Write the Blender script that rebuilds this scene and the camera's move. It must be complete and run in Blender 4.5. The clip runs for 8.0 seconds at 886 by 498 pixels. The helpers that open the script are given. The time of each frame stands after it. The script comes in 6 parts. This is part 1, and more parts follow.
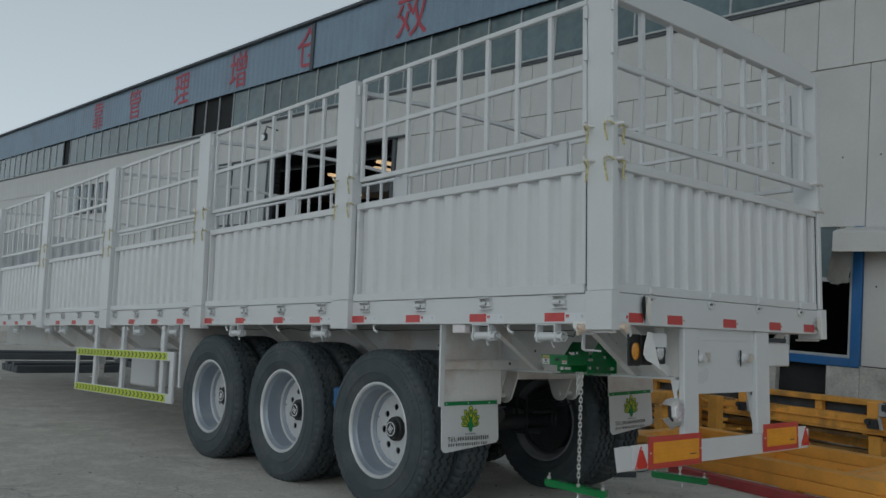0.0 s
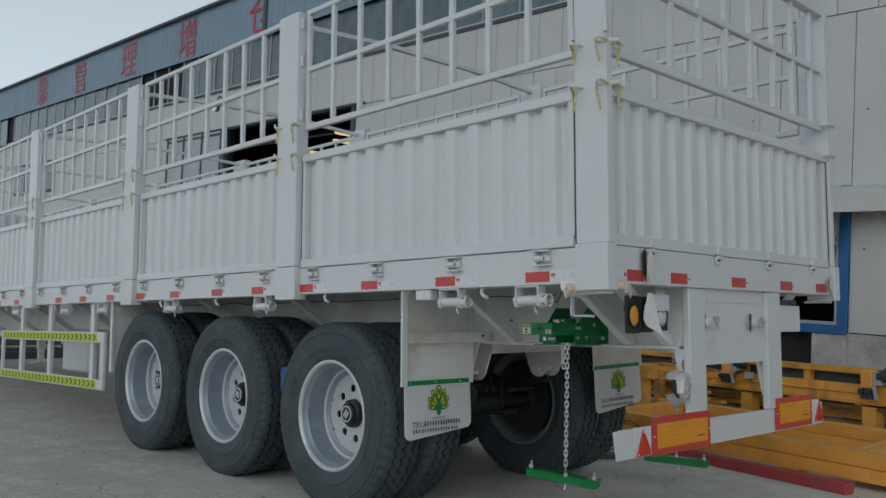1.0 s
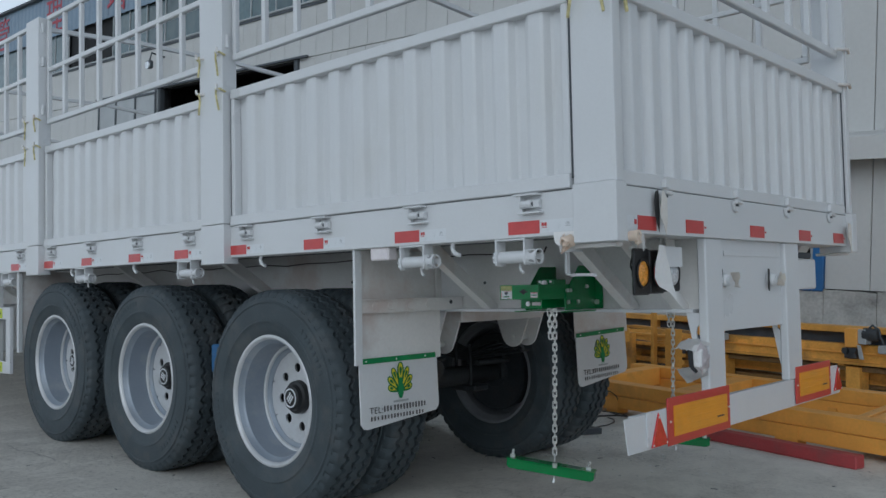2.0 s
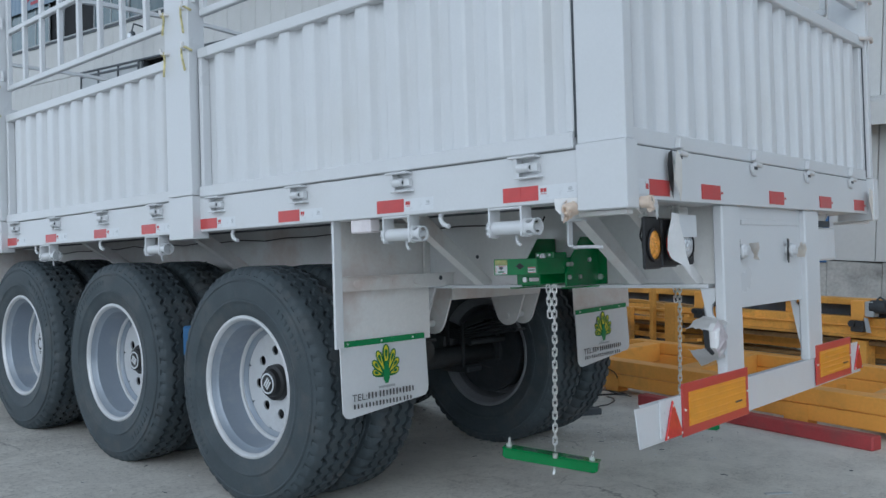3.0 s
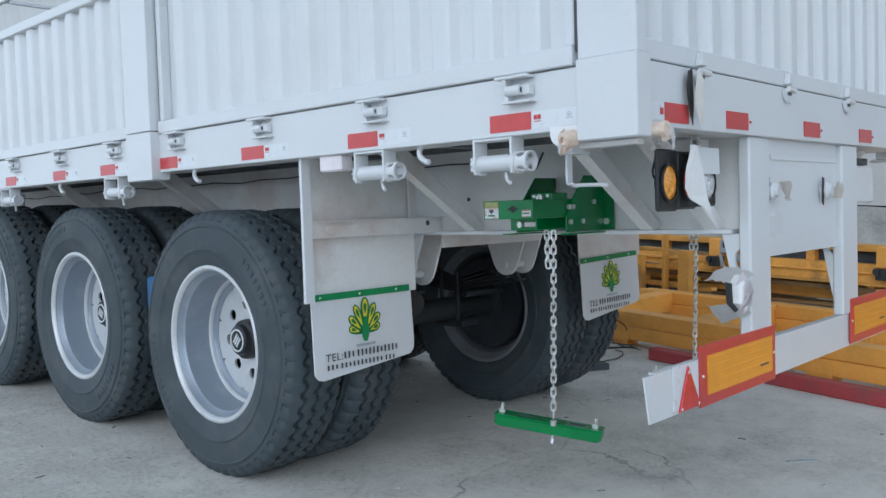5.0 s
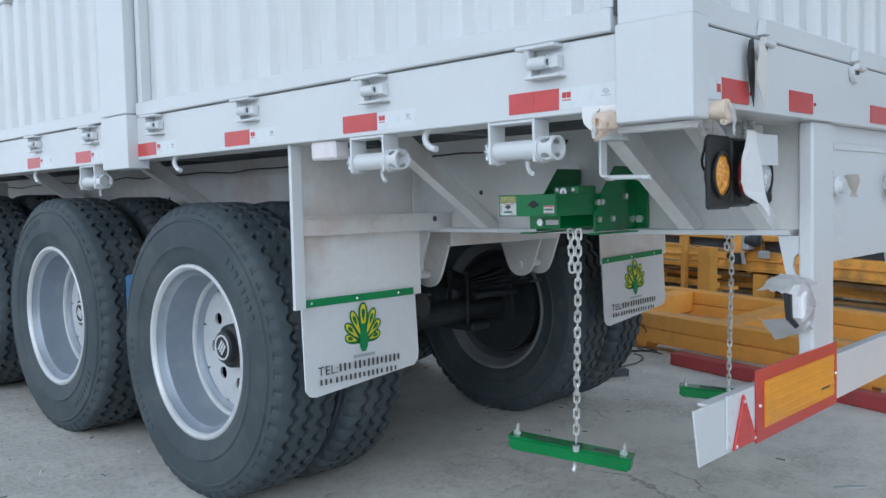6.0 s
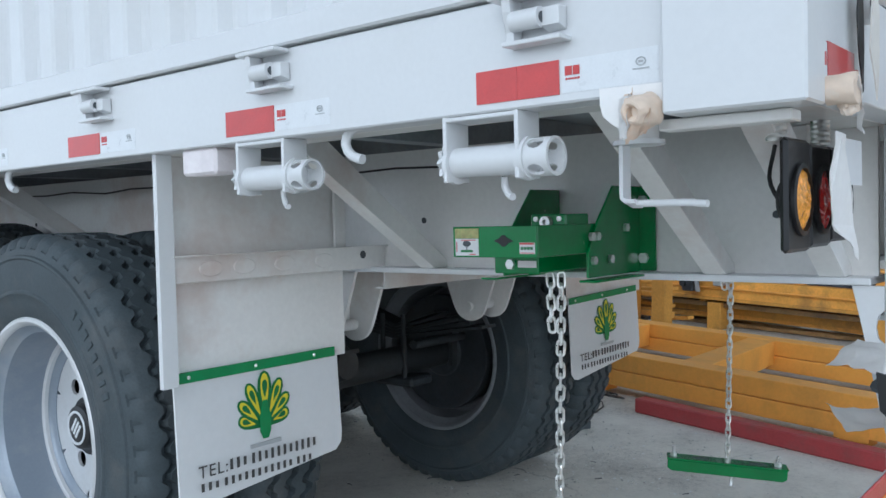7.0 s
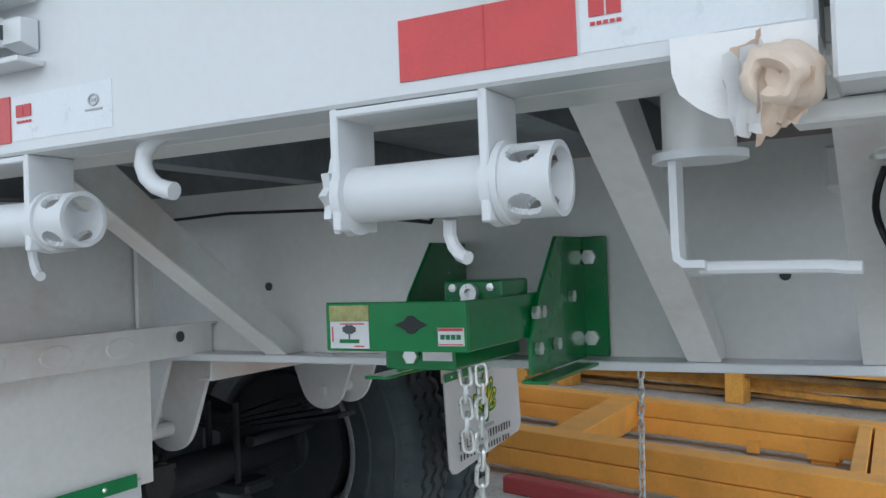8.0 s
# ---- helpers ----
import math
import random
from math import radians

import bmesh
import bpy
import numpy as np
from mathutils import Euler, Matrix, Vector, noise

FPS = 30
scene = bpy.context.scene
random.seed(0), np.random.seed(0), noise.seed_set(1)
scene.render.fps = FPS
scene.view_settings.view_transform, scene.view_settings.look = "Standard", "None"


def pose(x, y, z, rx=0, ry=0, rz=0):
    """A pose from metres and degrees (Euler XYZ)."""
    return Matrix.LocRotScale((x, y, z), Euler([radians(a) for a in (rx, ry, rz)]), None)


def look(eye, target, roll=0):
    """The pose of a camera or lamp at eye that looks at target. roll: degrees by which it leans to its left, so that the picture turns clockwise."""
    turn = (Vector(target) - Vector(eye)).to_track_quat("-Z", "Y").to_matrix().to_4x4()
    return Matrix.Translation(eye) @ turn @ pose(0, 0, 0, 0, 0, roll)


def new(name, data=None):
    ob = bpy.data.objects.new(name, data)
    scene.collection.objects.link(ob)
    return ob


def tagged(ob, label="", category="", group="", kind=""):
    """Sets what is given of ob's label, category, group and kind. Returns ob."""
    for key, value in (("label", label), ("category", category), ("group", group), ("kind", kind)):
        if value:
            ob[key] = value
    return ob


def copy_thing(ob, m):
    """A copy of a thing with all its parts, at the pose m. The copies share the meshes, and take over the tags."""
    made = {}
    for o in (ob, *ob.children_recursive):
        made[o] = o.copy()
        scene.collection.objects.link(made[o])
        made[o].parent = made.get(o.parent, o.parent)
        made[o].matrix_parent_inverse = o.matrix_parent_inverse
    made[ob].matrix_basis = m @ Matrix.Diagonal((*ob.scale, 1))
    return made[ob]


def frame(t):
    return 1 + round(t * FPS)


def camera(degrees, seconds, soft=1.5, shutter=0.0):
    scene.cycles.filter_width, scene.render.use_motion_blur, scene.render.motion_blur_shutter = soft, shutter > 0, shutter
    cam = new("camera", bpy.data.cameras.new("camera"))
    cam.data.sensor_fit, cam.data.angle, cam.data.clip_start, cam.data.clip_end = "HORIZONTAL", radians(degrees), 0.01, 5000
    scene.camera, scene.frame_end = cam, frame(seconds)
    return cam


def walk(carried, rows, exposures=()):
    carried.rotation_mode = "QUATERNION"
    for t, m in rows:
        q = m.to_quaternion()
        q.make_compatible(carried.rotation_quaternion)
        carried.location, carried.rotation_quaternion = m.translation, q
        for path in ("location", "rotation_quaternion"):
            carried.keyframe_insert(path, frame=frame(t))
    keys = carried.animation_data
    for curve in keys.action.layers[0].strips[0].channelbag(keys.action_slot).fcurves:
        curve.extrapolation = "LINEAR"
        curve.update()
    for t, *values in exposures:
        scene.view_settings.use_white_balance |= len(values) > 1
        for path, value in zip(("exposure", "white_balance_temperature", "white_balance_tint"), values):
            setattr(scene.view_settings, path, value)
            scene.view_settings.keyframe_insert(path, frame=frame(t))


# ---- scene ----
cam = camera(54.4, 8.0)
PATH = [
    (0, (-3.778, -2.905, 1.132), (-2.463, -1.414, 1.351), 1.3),
    (0.5, (-3.484, -2.608, 1.108), (-2.121, -1.156, 1.297), 0.3),
    (1, (-3.188, -2.274, 1.08), (-1.809, -0.836, 1.251), 0.1),
    (1.5, (-2.872, -1.888, 1.082), (-1.426, -0.511, 1.193), -0.7),
    (2.8, (-2.392, -1.418, 1.069), (-0.917, -0.068, 1.134), -1.4),
    (3, (-2.346, -1.387, 1.08), (-0.871, -0.037, 1.109), -1.7),
    (3.5, (-2.17, -1.353, 1.069), (-0.692, -0.006, 1.038), -2.2),
    (4, (-2.028, -1.359, 1.067), (-0.551, -0.01, 1.031), -2.4),
    (4.5, (-1.957, -1.288, 1.065), (-0.481, 0.061, 1.013), -2.4),
    (5, (-1.944, -1.16, 1.059), (-0.491, 0.212, 0.967), -1.8),
    (5.2, (-1.944, -1.113, 1.055), (-0.496, 0.262, 0.954), -1.8),
    (6.3, (-1.485, -0.763, 1.082), (-0.049, 0.623, 0.97), -1.3),
    (6.5, (-1.376, -0.66, 1.091), (0.076, 0.711, 0.983), -1.4),
    (7, (-1.082, -0.343, 1.098), (0.462, 0.926, 1.03), -1.4),
    (7.5, (-0.798, -0.077, 1.11), (0.839, 1.072, 1.097), -1.8),
    (8, (-0.602, 0.118, 1.125), (1.165, 1.055, 1.165), -2.2),
]
EXPOSURES = [(0, -2.03, 5900, 3), (1.0, -1.80, 5870, 4), (1.5, -1.72, 5690, 5), (3.0, -1.22, 5380, 6), (3.5, -0.93, 5340, 6), (4.6, -0.87, 5340, 6), (5.0, -0.91, 5340, 6), (6.5, -0.82, 5360, 6), (7.0, -0.79, 5400, 6), (8.0, -0.90, 5560, 6)]
LEVEL = pose(0, 0, 0.125, -1.84, 0, 0)  # the trailer stands nose-down on its legs
walk(cam, [(t, LEVEL @ look(eye, target, roll)) for t, eye, target, roll in PATH], EXPOSURES)

# ---- world and light ----
world = bpy.data.worlds.new("world")
scene.world = world
world.use_nodes = True
wn, wl = world.node_tree.nodes, world.node_tree.links
sky = wn.new("ShaderNodeTexSky")
sky.sky_type, sky.sun_disc = "NISHITA", False
sky.sun_elevation, sky.sun_rotation = radians(30), radians(-112)
sky.air_density, sky.dust_density, sky.ozone_density = 1.0, 5.0, 1.5
# high thin overcast: the sky's own glow under an even veil of cloud
veil = wn.new("ShaderNodeMix")
veil.data_type = "RGBA"
veil.inputs[0].default_value = 0.85
veil.inputs[7].default_value = (9.6, 9.9, 10.1, 1)
wl.new(sky.outputs[0], veil.inputs[6])
# haze: the veil is brighter towards the horizon than overhead
where, height, haze, tint = wn.new("ShaderNodeTexCoord"), wn.new("ShaderNodeSeparateXYZ"), wn.new("ShaderNodeMapRange"), wn.new("ShaderNodeVectorMath")
wl.new(where.outputs["Generated"], height.inputs[0])
haze.inputs[1].default_value, haze.inputs[2].default_value = 0.0, 0.95
haze.inputs[3].default_value, haze.inputs[4].default_value = 3.0, 0.35
wl.new(height.outputs[2], haze.inputs[0])
tint.operation = "SCALE"
wl.new(veil.outputs[2], tint.inputs[0]), wl.new(haze.outputs[0], tint.inputs["Scale"])
wl.new(tint.outputs[0], wn["Background"].inputs[0])
wn["Background"].inputs[1].default_value = 0.11
sun_data = bpy.data.lights.new("sun", "SUN")
sun_data.energy, sun_data.angle, sun_data.color = 0.95, radians(45), (1.0, 0.985, 0.96)
sun = new("sun", sun_data)
sun.matrix_world = look((20 * math.sin(radians(-112)), 20 * math.cos(radians(-112)), 11.5), (0, 0, 0))


# ---- materials ----
def material(name, color, rough=0.5, metal=0.0, vary=0.08, scale=3.0, fine=60.0, bump=0.1, dirt_sheen=None, dirt_sheen_amount=0.0, dirt_sheen_scale=1.5, coat=0.0, spread=0.0):
    """A painted or raw surface: two scales of tone, a fine relief and optional stains; the chassis uses these for
    painted reflections.
    """
    m = bpy.data.materials.new(name)
    m.use_nodes = True
    n, l = m.node_tree.nodes, m.node_tree.links
    b = n["Principled BSDF"]
    geo = n.new("ShaderNodeTexCoord")
    big, small = n.new("ShaderNodeTexNoise"), n.new("ShaderNodeTexNoise")
    for node, s, d in ((big, scale, 5), (small, fine, 3)):
        node.inputs["Scale"].default_value, node.inputs["Detail"].default_value = s, d
        l.new(geo.outputs["Object"], node.inputs["Vector"])
    ramp = n.new("ShaderNodeMapRange")
    ramp.inputs[1].default_value, ramp.inputs[2].default_value = 0.3, 0.7
    ramp.inputs[3].default_value, ramp.inputs[4].default_value = 1 - vary, 1 + vary
    l.new(big.outputs[0], ramp.inputs[0])
    grain = n.new("ShaderNodeMapRange")
    grain.inputs[1].default_value, grain.inputs[2].default_value = 0.3, 0.7
    grain.inputs[3].default_value, grain.inputs[4].default_value = 1 - vary * 0.5, 1 + vary * 0.5
    l.new(small.outputs[0], grain.inputs[0])
    mul = n.new("ShaderNodeMath")
    mul.operation = "MULTIPLY"
    l.new(ramp.outputs[0], mul.inputs[0]), l.new(grain.outputs[0], mul.inputs[1])
    tone = mul.outputs[0]
    if spread:
        info, sp = n.new("ShaderNodeObjectInfo"), n.new("ShaderNodeMapRange")
        sp.inputs[3].default_value, sp.inputs[4].default_value = 1 - spread, 1 + spread
        l.new(info.outputs["Random"], sp.inputs[0])
        m2 = n.new("ShaderNodeMath")
        m2.operation = "MULTIPLY"
        l.new(tone, m2.inputs[0]), l.new(sp.outputs[0], m2.inputs[1])
        tone = m2.outputs[0]
    scaled = n.new("ShaderNodeVectorMath")
    scaled.operation = "SCALE"
    scaled.inputs[0].default_value = color
    l.new(tone, scaled.inputs["Scale"])
    out = scaled.outputs[0]
    if dirt_sheen:
        stain_sheen, sr, mix = n.new("ShaderNodeTexNoise"), n.new("ShaderNodeMapRange"), n.new("ShaderNodeMix")
        stain_sheen.inputs["Scale"].default_value, stain_sheen.inputs["Detail"].default_value = dirt_sheen_scale, 8
        stain_sheen.inputs["Roughness"].default_value = 0.65
        l.new(geo.outputs["Object"], stain_sheen.inputs["Vector"])
        sr.inputs[1].default_value, sr.inputs[2].default_value, sr.inputs[4].default_value = 0.5, 0.72, dirt_sheen_amount
        l.new(stain_sheen.outputs[0], sr.inputs[0])
        mix.data_type = "RGBA"
        mix.inputs[7].default_value = (*dirt_sheen, 1)
        l.new(sr.outputs[0], mix.inputs[0]), l.new(out, mix.inputs[6])
        out = mix.outputs[2]
    l.new(out, b.inputs["Base Color"])
    rr = n.new("ShaderNodeMapRange")
    rr.inputs[3].default_value, rr.inputs[4].default_value = max(0.02, rough - 0.1), min(1, rough + 0.1)
    l.new(big.outputs[0], rr.inputs[0]), l.new(rr.outputs[0], b.inputs["Roughness"])
    b.inputs["Metallic"].default_value = metal
    b.inputs["Coat Weight"].default_value = coat
    if bump:
        bp = n.new("ShaderNodeBump")
        bp.inputs["Strength"].default_value, bp.inputs["Distance"].default_value = bump, 0.004
        l.new(small.outputs[0], bp.inputs["Height"]), l.new(bp.outputs[0], b.inputs["Normal"])
    return m


WHITE = material("white_paint", (0.71, 0.72, 0.73), 0.31, vary=0.025, scale=1.6, fine=90, bump=0.05, dirt_sheen=(0.62, 0.61, 0.58), dirt_sheen_amount=0.35, coat=0.15)
# brown-pink blotches paint soft reflections into the chassis colour
CHASSIS = material("chassis_paint", (0.83, 0.815, 0.79), 0.32, vary=0.05, scale=2.5, fine=70, bump=0.08, dirt_sheen=(0.56, 0.41, 0.34), dirt_sheen_amount=0.8, dirt_sheen_scale=1.7, coat=0.2)
# dark grey of the deck plate and the cross channels
UNDERDECK = material("dark_primer", (0.24, 0.26, 0.28), 0.6, vary=0.2, scale=5, fine=60, bump=0.15, dirt_sheen=(0.34, 0.34, 0.33), dirt_sheen_amount=0.5, dirt_sheen_scale=4)
# barrel silver toned dark and bluish, for its shade and the sky's reflection
RIM = material("rim_silver", (0.29, 0.33, 0.385), 0.36, metal=0.25, vary=0.05, fine=120, bump=0.05, dirt_sheen=(0.5, 0.49, 0.47), dirt_sheen_amount=0.4, dirt_sheen_scale=6)
RUBBER = material("tyre_rubber", (0.052, 0.067, 0.076), 0.66, vary=0.2, scale=6, fine=140, bump=0.25, dirt_sheen=(0.12, 0.118, 0.113), dirt_sheen_amount=0.55, dirt_sheen_scale=5)
# the same silver toned bright where lip, step and disc catch the light
RIMLIP = material("rim_lip_silver", (0.66, 0.67, 0.68), 0.36, metal=0.25, vary=0.05, fine=120, bump=0.05, dirt_sheen=(0.5, 0.49, 0.47), dirt_sheen_amount=0.5, dirt_sheen_scale=9)
# rim silver darkened in its colour, for the shade behind the wheels
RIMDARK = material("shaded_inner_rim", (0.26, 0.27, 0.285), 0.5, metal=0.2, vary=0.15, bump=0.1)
BLACK = material("black_plastic", (0.015, 0.015, 0.016), 0.42, vary=0.15, bump=0.08)
DARKSTEEL = material("dark_axle_steel", (0.036, 0.042, 0.048), 0.55, vary=0.3, scale=8, bump=0.2, dirt_sheen=(0.05, 0.036, 0.028), dirt_sheen_amount=0.5, dirt_sheen_scale=9)
# axle parts darkened in colour, for the shade they lie in
AXLE = material("black_axle_paint", (0.026, 0.029, 0.031), 0.55, vary=0.3, scale=8, bump=0.2, dirt_sheen=(0.04, 0.032, 0.027), dirt_sheen_amount=0.4, dirt_sheen_scale=9)
AMBER = material("amber_lens", (0.85, 0.36, 0.04), 0.22, vary=0.3, scale=90, fine=160, bump=0.7, coat=0.5)
REDLENS = material("red_lens", (0.6, 0.03, 0.03), 0.2, vary=0.15, scale=50, bump=0.4, coat=0.6)
CLEAR = material("clear_lens", (0.72, 0.74, 0.76), 0.15, metal=0.4, vary=0.3, scale=60, fine=160, bump=0.6, coat=0.6)
REDTAPE = material("red_reflective_tape", (0.56, 0.052, 0.050), 0.35, vary=0.06, scale=25, fine=240, bump=0.15, coat=0.3, spread=0.05)
WHITETAPE = material("white_reflective_tape", (0.75, 0.77, 0.79), 0.3, vary=0.03, scale=30, fine=240, bump=0.1, coat=0.3)
PRINTRED = material("red_print", (0.55, 0.06, 0.06), 0.4, vary=0.05, bump=0)
ORANGE = material("orange_reflector", (0.85, 0.36, 0.02), 0.33, vary=0.08, scale=14, fine=260, bump=0.25, coat=0.4)
GREEN = material("green_enamel", (0.007, 0.20, 0.045), 0.24, vary=0.12, scale=9, fine=80, bump=0.06, coat=0.3)
GREENSTRIP = material("green_strip", (0.012, 0.24, 0.07), 0.45, vary=0.1, scale=12, bump=0.1)
ZINC = material("zinc_steel", (0.80, 0.80, 0.78), 0.3, metal=0.8, vary=0.12, scale=30, bump=0.1)
FLAP = material("white_plastic_flap", (0.72, 0.73, 0.74), 0.45, vary=0.03, scale=2, bump=0.05, dirt_sheen=(0.58, 0.57, 0.55), dirt_sheen_amount=0.3)
PRINTBLACK = material("black_print", (0.06, 0.06, 0.06), 0.5, vary=0.1, bump=0)
PRINTYELLOW = material("yellow_print", (0.72, 0.62, 0.02), 0.5, vary=0.05, bump=0)
PRINTGREEN = material("dark_green_print", (0.01, 0.16, 0.04), 0.5, vary=0.05, bump=0)
HIVIS = material("fluorescent_yellow_tape", (0.54, 0.66, 0.02), 0.4, vary=0.05, scale=20, bump=0.1)
PAPER = material("masking_paper", (0.74, 0.71, 0.66), 0.75, vary=0.06, scale=14, fine=60, bump=0.3, dirt_sheen=(0.62, 0.50, 0.38), dirt_sheen_amount=0.45, dirt_sheen_scale=8)
STICKERTAN = material("worn_tan_sticker", (0.42, 0.40, 0.16), 0.5, vary=0.4, scale=40, fine=90, bump=0.05, dirt_sheen=(0.03, 0.22, 0.06), dirt_sheen_amount=0.8, dirt_sheen_scale=45)
PINKPAPER = material("pinkish_wrapping_paper", (0.82, 0.76, 0.77), 0.65, vary=0.06, scale=14, fine=70, bump=0.3, dirt_sheen=(0.86, 0.83, 0.82), dirt_sheen_amount=0.5, dirt_sheen_scale=14)
PAPERWHITE = material("white_wrapping_paper", (0.88, 0.87, 0.86), 0.7, vary=0.04, scale=12, fine=70, bump=0.25, dirt_sheen=(0.78, 0.75, 0.70), dirt_sheen_amount=0.4, dirt_sheen_scale=12)
BEIGE = material("beige_masking_tape", (0.80, 0.65, 0.52), 0.6, vary=0.08, scale=25, fine=90, bump=0.2, dirt_sheen=(0.80, 0.77, 0.72), dirt_sheen_amount=0.6, dirt_sheen_scale=30)
ROPE = material("yellow_rope", (0.58, 0.52, 0.26), 0.8, vary=0.3, scale=30, bump=0.3)


def concrete_material():
    """Old yard concrete: cloudy tone, pale dust, dark stains, pits and wandering cracks."""
    m = bpy.data.materials.new("yard_concrete")
    m.use_nodes = True
    n, l = m.node_tree.nodes, m.node_tree.links
    b = n["Principled BSDF"]
    co = n.new("ShaderNodeTexCoord").outputs["Object"]

    def tex(scale, detail=6, rough=0.6):
        t = n.new("ShaderNodeTexNoise")
        t.inputs["Scale"].default_value, t.inputs["Detail"].default_value, t.inputs["Roughness"].default_value = scale, detail, rough
        l.new(co, t.inputs["Vector"])
        return t

    def ranged(src, a, c, lo, hi):
        r = n.new("ShaderNodeMapRange")
        for k, v in zip((1, 2, 3, 4), (a, c, lo, hi)):
            r.inputs[k].default_value = v
        l.new(src, r.inputs[0])
        return r.outputs[0]

    def blend(fac, a, c):
        x = n.new("ShaderNodeMix")
        x.data_type = "RGBA"
        l.new(fac, x.inputs[0])
        if isinstance(a, tuple):
            x.inputs[6].default_value = (*a, 1)
        else:
            l.new(a, x.inputs[6])
        x.inputs[7].default_value = (*c, 1)
        return x.outputs[2]

    col = blend(ranged(tex(0.45).outputs[0], 0.35, 0.68, 0, 1), (0.49, 0.468, 0.425), (0.62, 0.59, 0.53))
    col = blend(ranged(tex(1.7, 9, 0.7).outputs[0], 0.48, 0.66, 0, 0.8), col, (0.72, 0.69, 0.62))
    col = blend(ranged(tex(0.9, 9, 0.68).outputs[0], 0.53, 0.68, 0, 0.65), col, (0.32, 0.305, 0.28))
    col = blend(ranged(tex(7.0, 8, 0.75).outputs[0], 0.55, 0.66, 0, 0.6), col, (0.74, 0.72, 0.66))
    col = blend(ranged(tex(30.0, 6, 0.8).outputs[0], 0.50, 0.64, 0, 0.75), col, (0.22, 0.215, 0.205))
    col = blend(ranged(tex(3.2, 9, 0.75).outputs[0], 0.52, 0.63, 0, 0.55), col, (0.75, 0.725, 0.66))
    col = blend(ranged(tex(95.0, 5, 0.85).outputs[0], 0.53, 0.66, 0, 0.85), col, (0.82, 0.80, 0.75))
    col = blend(ranged(tex(55.0, 3, 0.7).outputs[0], 0.60, 0.70, 0, 0.8), col, (0.17, 0.165, 0.155))
    # pale cement dust between the trailer's tail and the steel stack, spread wide to brighten the shaded ground
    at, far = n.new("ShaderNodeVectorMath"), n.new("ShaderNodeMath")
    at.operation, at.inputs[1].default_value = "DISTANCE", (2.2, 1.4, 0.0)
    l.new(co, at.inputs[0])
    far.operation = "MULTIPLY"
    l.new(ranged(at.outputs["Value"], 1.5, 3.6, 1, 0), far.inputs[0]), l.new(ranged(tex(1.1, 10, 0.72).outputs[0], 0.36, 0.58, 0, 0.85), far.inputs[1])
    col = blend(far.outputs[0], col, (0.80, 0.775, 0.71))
    warp, add = tex(1.3, 6), n.new("ShaderNodeVectorMath")
    sc = n.new("ShaderNodeVectorMath")
    sc.operation, sc.inputs["Scale"].default_value = "SCALE", 0.55
    l.new(warp.outputs["Color"], sc.inputs[0]), l.new(co, add.inputs[0]), l.new(sc.outputs[0], add.inputs[1])
    vor = n.new("ShaderNodeTexVoronoi")
    vor.feature = "DISTANCE_TO_EDGE"
    vor.inputs["Scale"].default_value = 0.42
    l.new(add.outputs[0], vor.inputs["Vector"])
    crack = ranged(vor.outputs["Distance"], 0.0, 0.0042, 1, 0)
    gate = ranged(tex(0.8, 3).outputs[0], 0.48, 0.56, 0, 0.6)
    mul = n.new("ShaderNodeMath")
    mul.operation = "MULTIPLY"
    l.new(crack, mul.inputs[0]), l.new(gate, mul.inputs[1])
    col = blend(mul.outputs[0], col, (0.10, 0.097, 0.09))
    l.new(col, b.inputs["Base Color"])
    b.inputs["Roughness"].default_value = 0.88
    hgt = n.new("ShaderNodeMath")
    hgt.operation = "SUBTRACT"
    l.new(tex(30, 8, 0.7).outputs[0], hgt.inputs[0]), l.new(mul.outputs[0], hgt.inputs[1])
    bp = n.new("ShaderNodeBump")
    bp.inputs["Strength"].default_value, bp.inputs["Distance"].default_value = 0.6, 0.006
    l.new(hgt.outputs[0], bp.inputs["Height"]), l.new(bp.outputs[0], b.inputs["Normal"])
    return m


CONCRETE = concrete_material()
RUBBLE = material("broken_masonry", (0.50, 0.49, 0.46), 0.9, vary=0.22, scale=4, fine=30, bump=0.9, dirt_sheen=(0.14, 0.135, 0.125), dirt_sheen_amount=0.75, dirt_sheen_scale=2.0)
YELLOW = material("yellow_steel_paint", (0.92, 0.44, 0.08), 0.48, vary=0.07, scale=3, fine=50, bump=0.10, dirt_sheen=(0.50, 0.25, 0.07), dirt_sheen_amount=0.4, dirt_sheen_scale=3.5, spread=0.08)
OLDYELLOW = material("weathered_yellow_paint", (0.74, 0.37, 0.065), 0.6, vary=0.18, scale=3, fine=45, bump=0.2, dirt_sheen=(0.20, 0.12, 0.05), dirt_sheen_amount=0.75, dirt_sheen_scale=2.6, spread=0.15)
RUSTY = material("weathered_plank", (0.30, 0.18, 0.07), 0.75, vary=0.25, scale=5, fine=40, bump=0.4, dirt_sheen=(0.08, 0.06, 0.045), dirt_sheen_amount=0.8, dirt_sheen_scale=3, spread=0.25)
REDSTEEL = material("red_oxide_paint", (0.42, 0.06, 0.065), 0.55, vary=0.12, scale=4, bump=0.15, dirt_sheen=(0.2, 0.1, 0.09), dirt_sheen_amount=0.6, dirt_sheen_scale=5)
WALLPANEL = material("white_wall_panel", (0.57, 0.57, 0.555), 0.55, vary=0.04, scale=0.7, fine=20, bump=0.08, dirt_sheen=(0.47, 0.46, 0.43), dirt_sheen_amount=0.5, dirt_sheen_scale=0.6, spread=0.025)
FASCIA = material("blue_grey_sheet", (0.21, 0.285, 0.37), 0.5, vary=0.1, scale=0.8, fine=12, bump=0.1, dirt_sheen=(0.14, 0.18, 0.23), dirt_sheen_amount=0.5, dirt_sheen_scale=0.5)
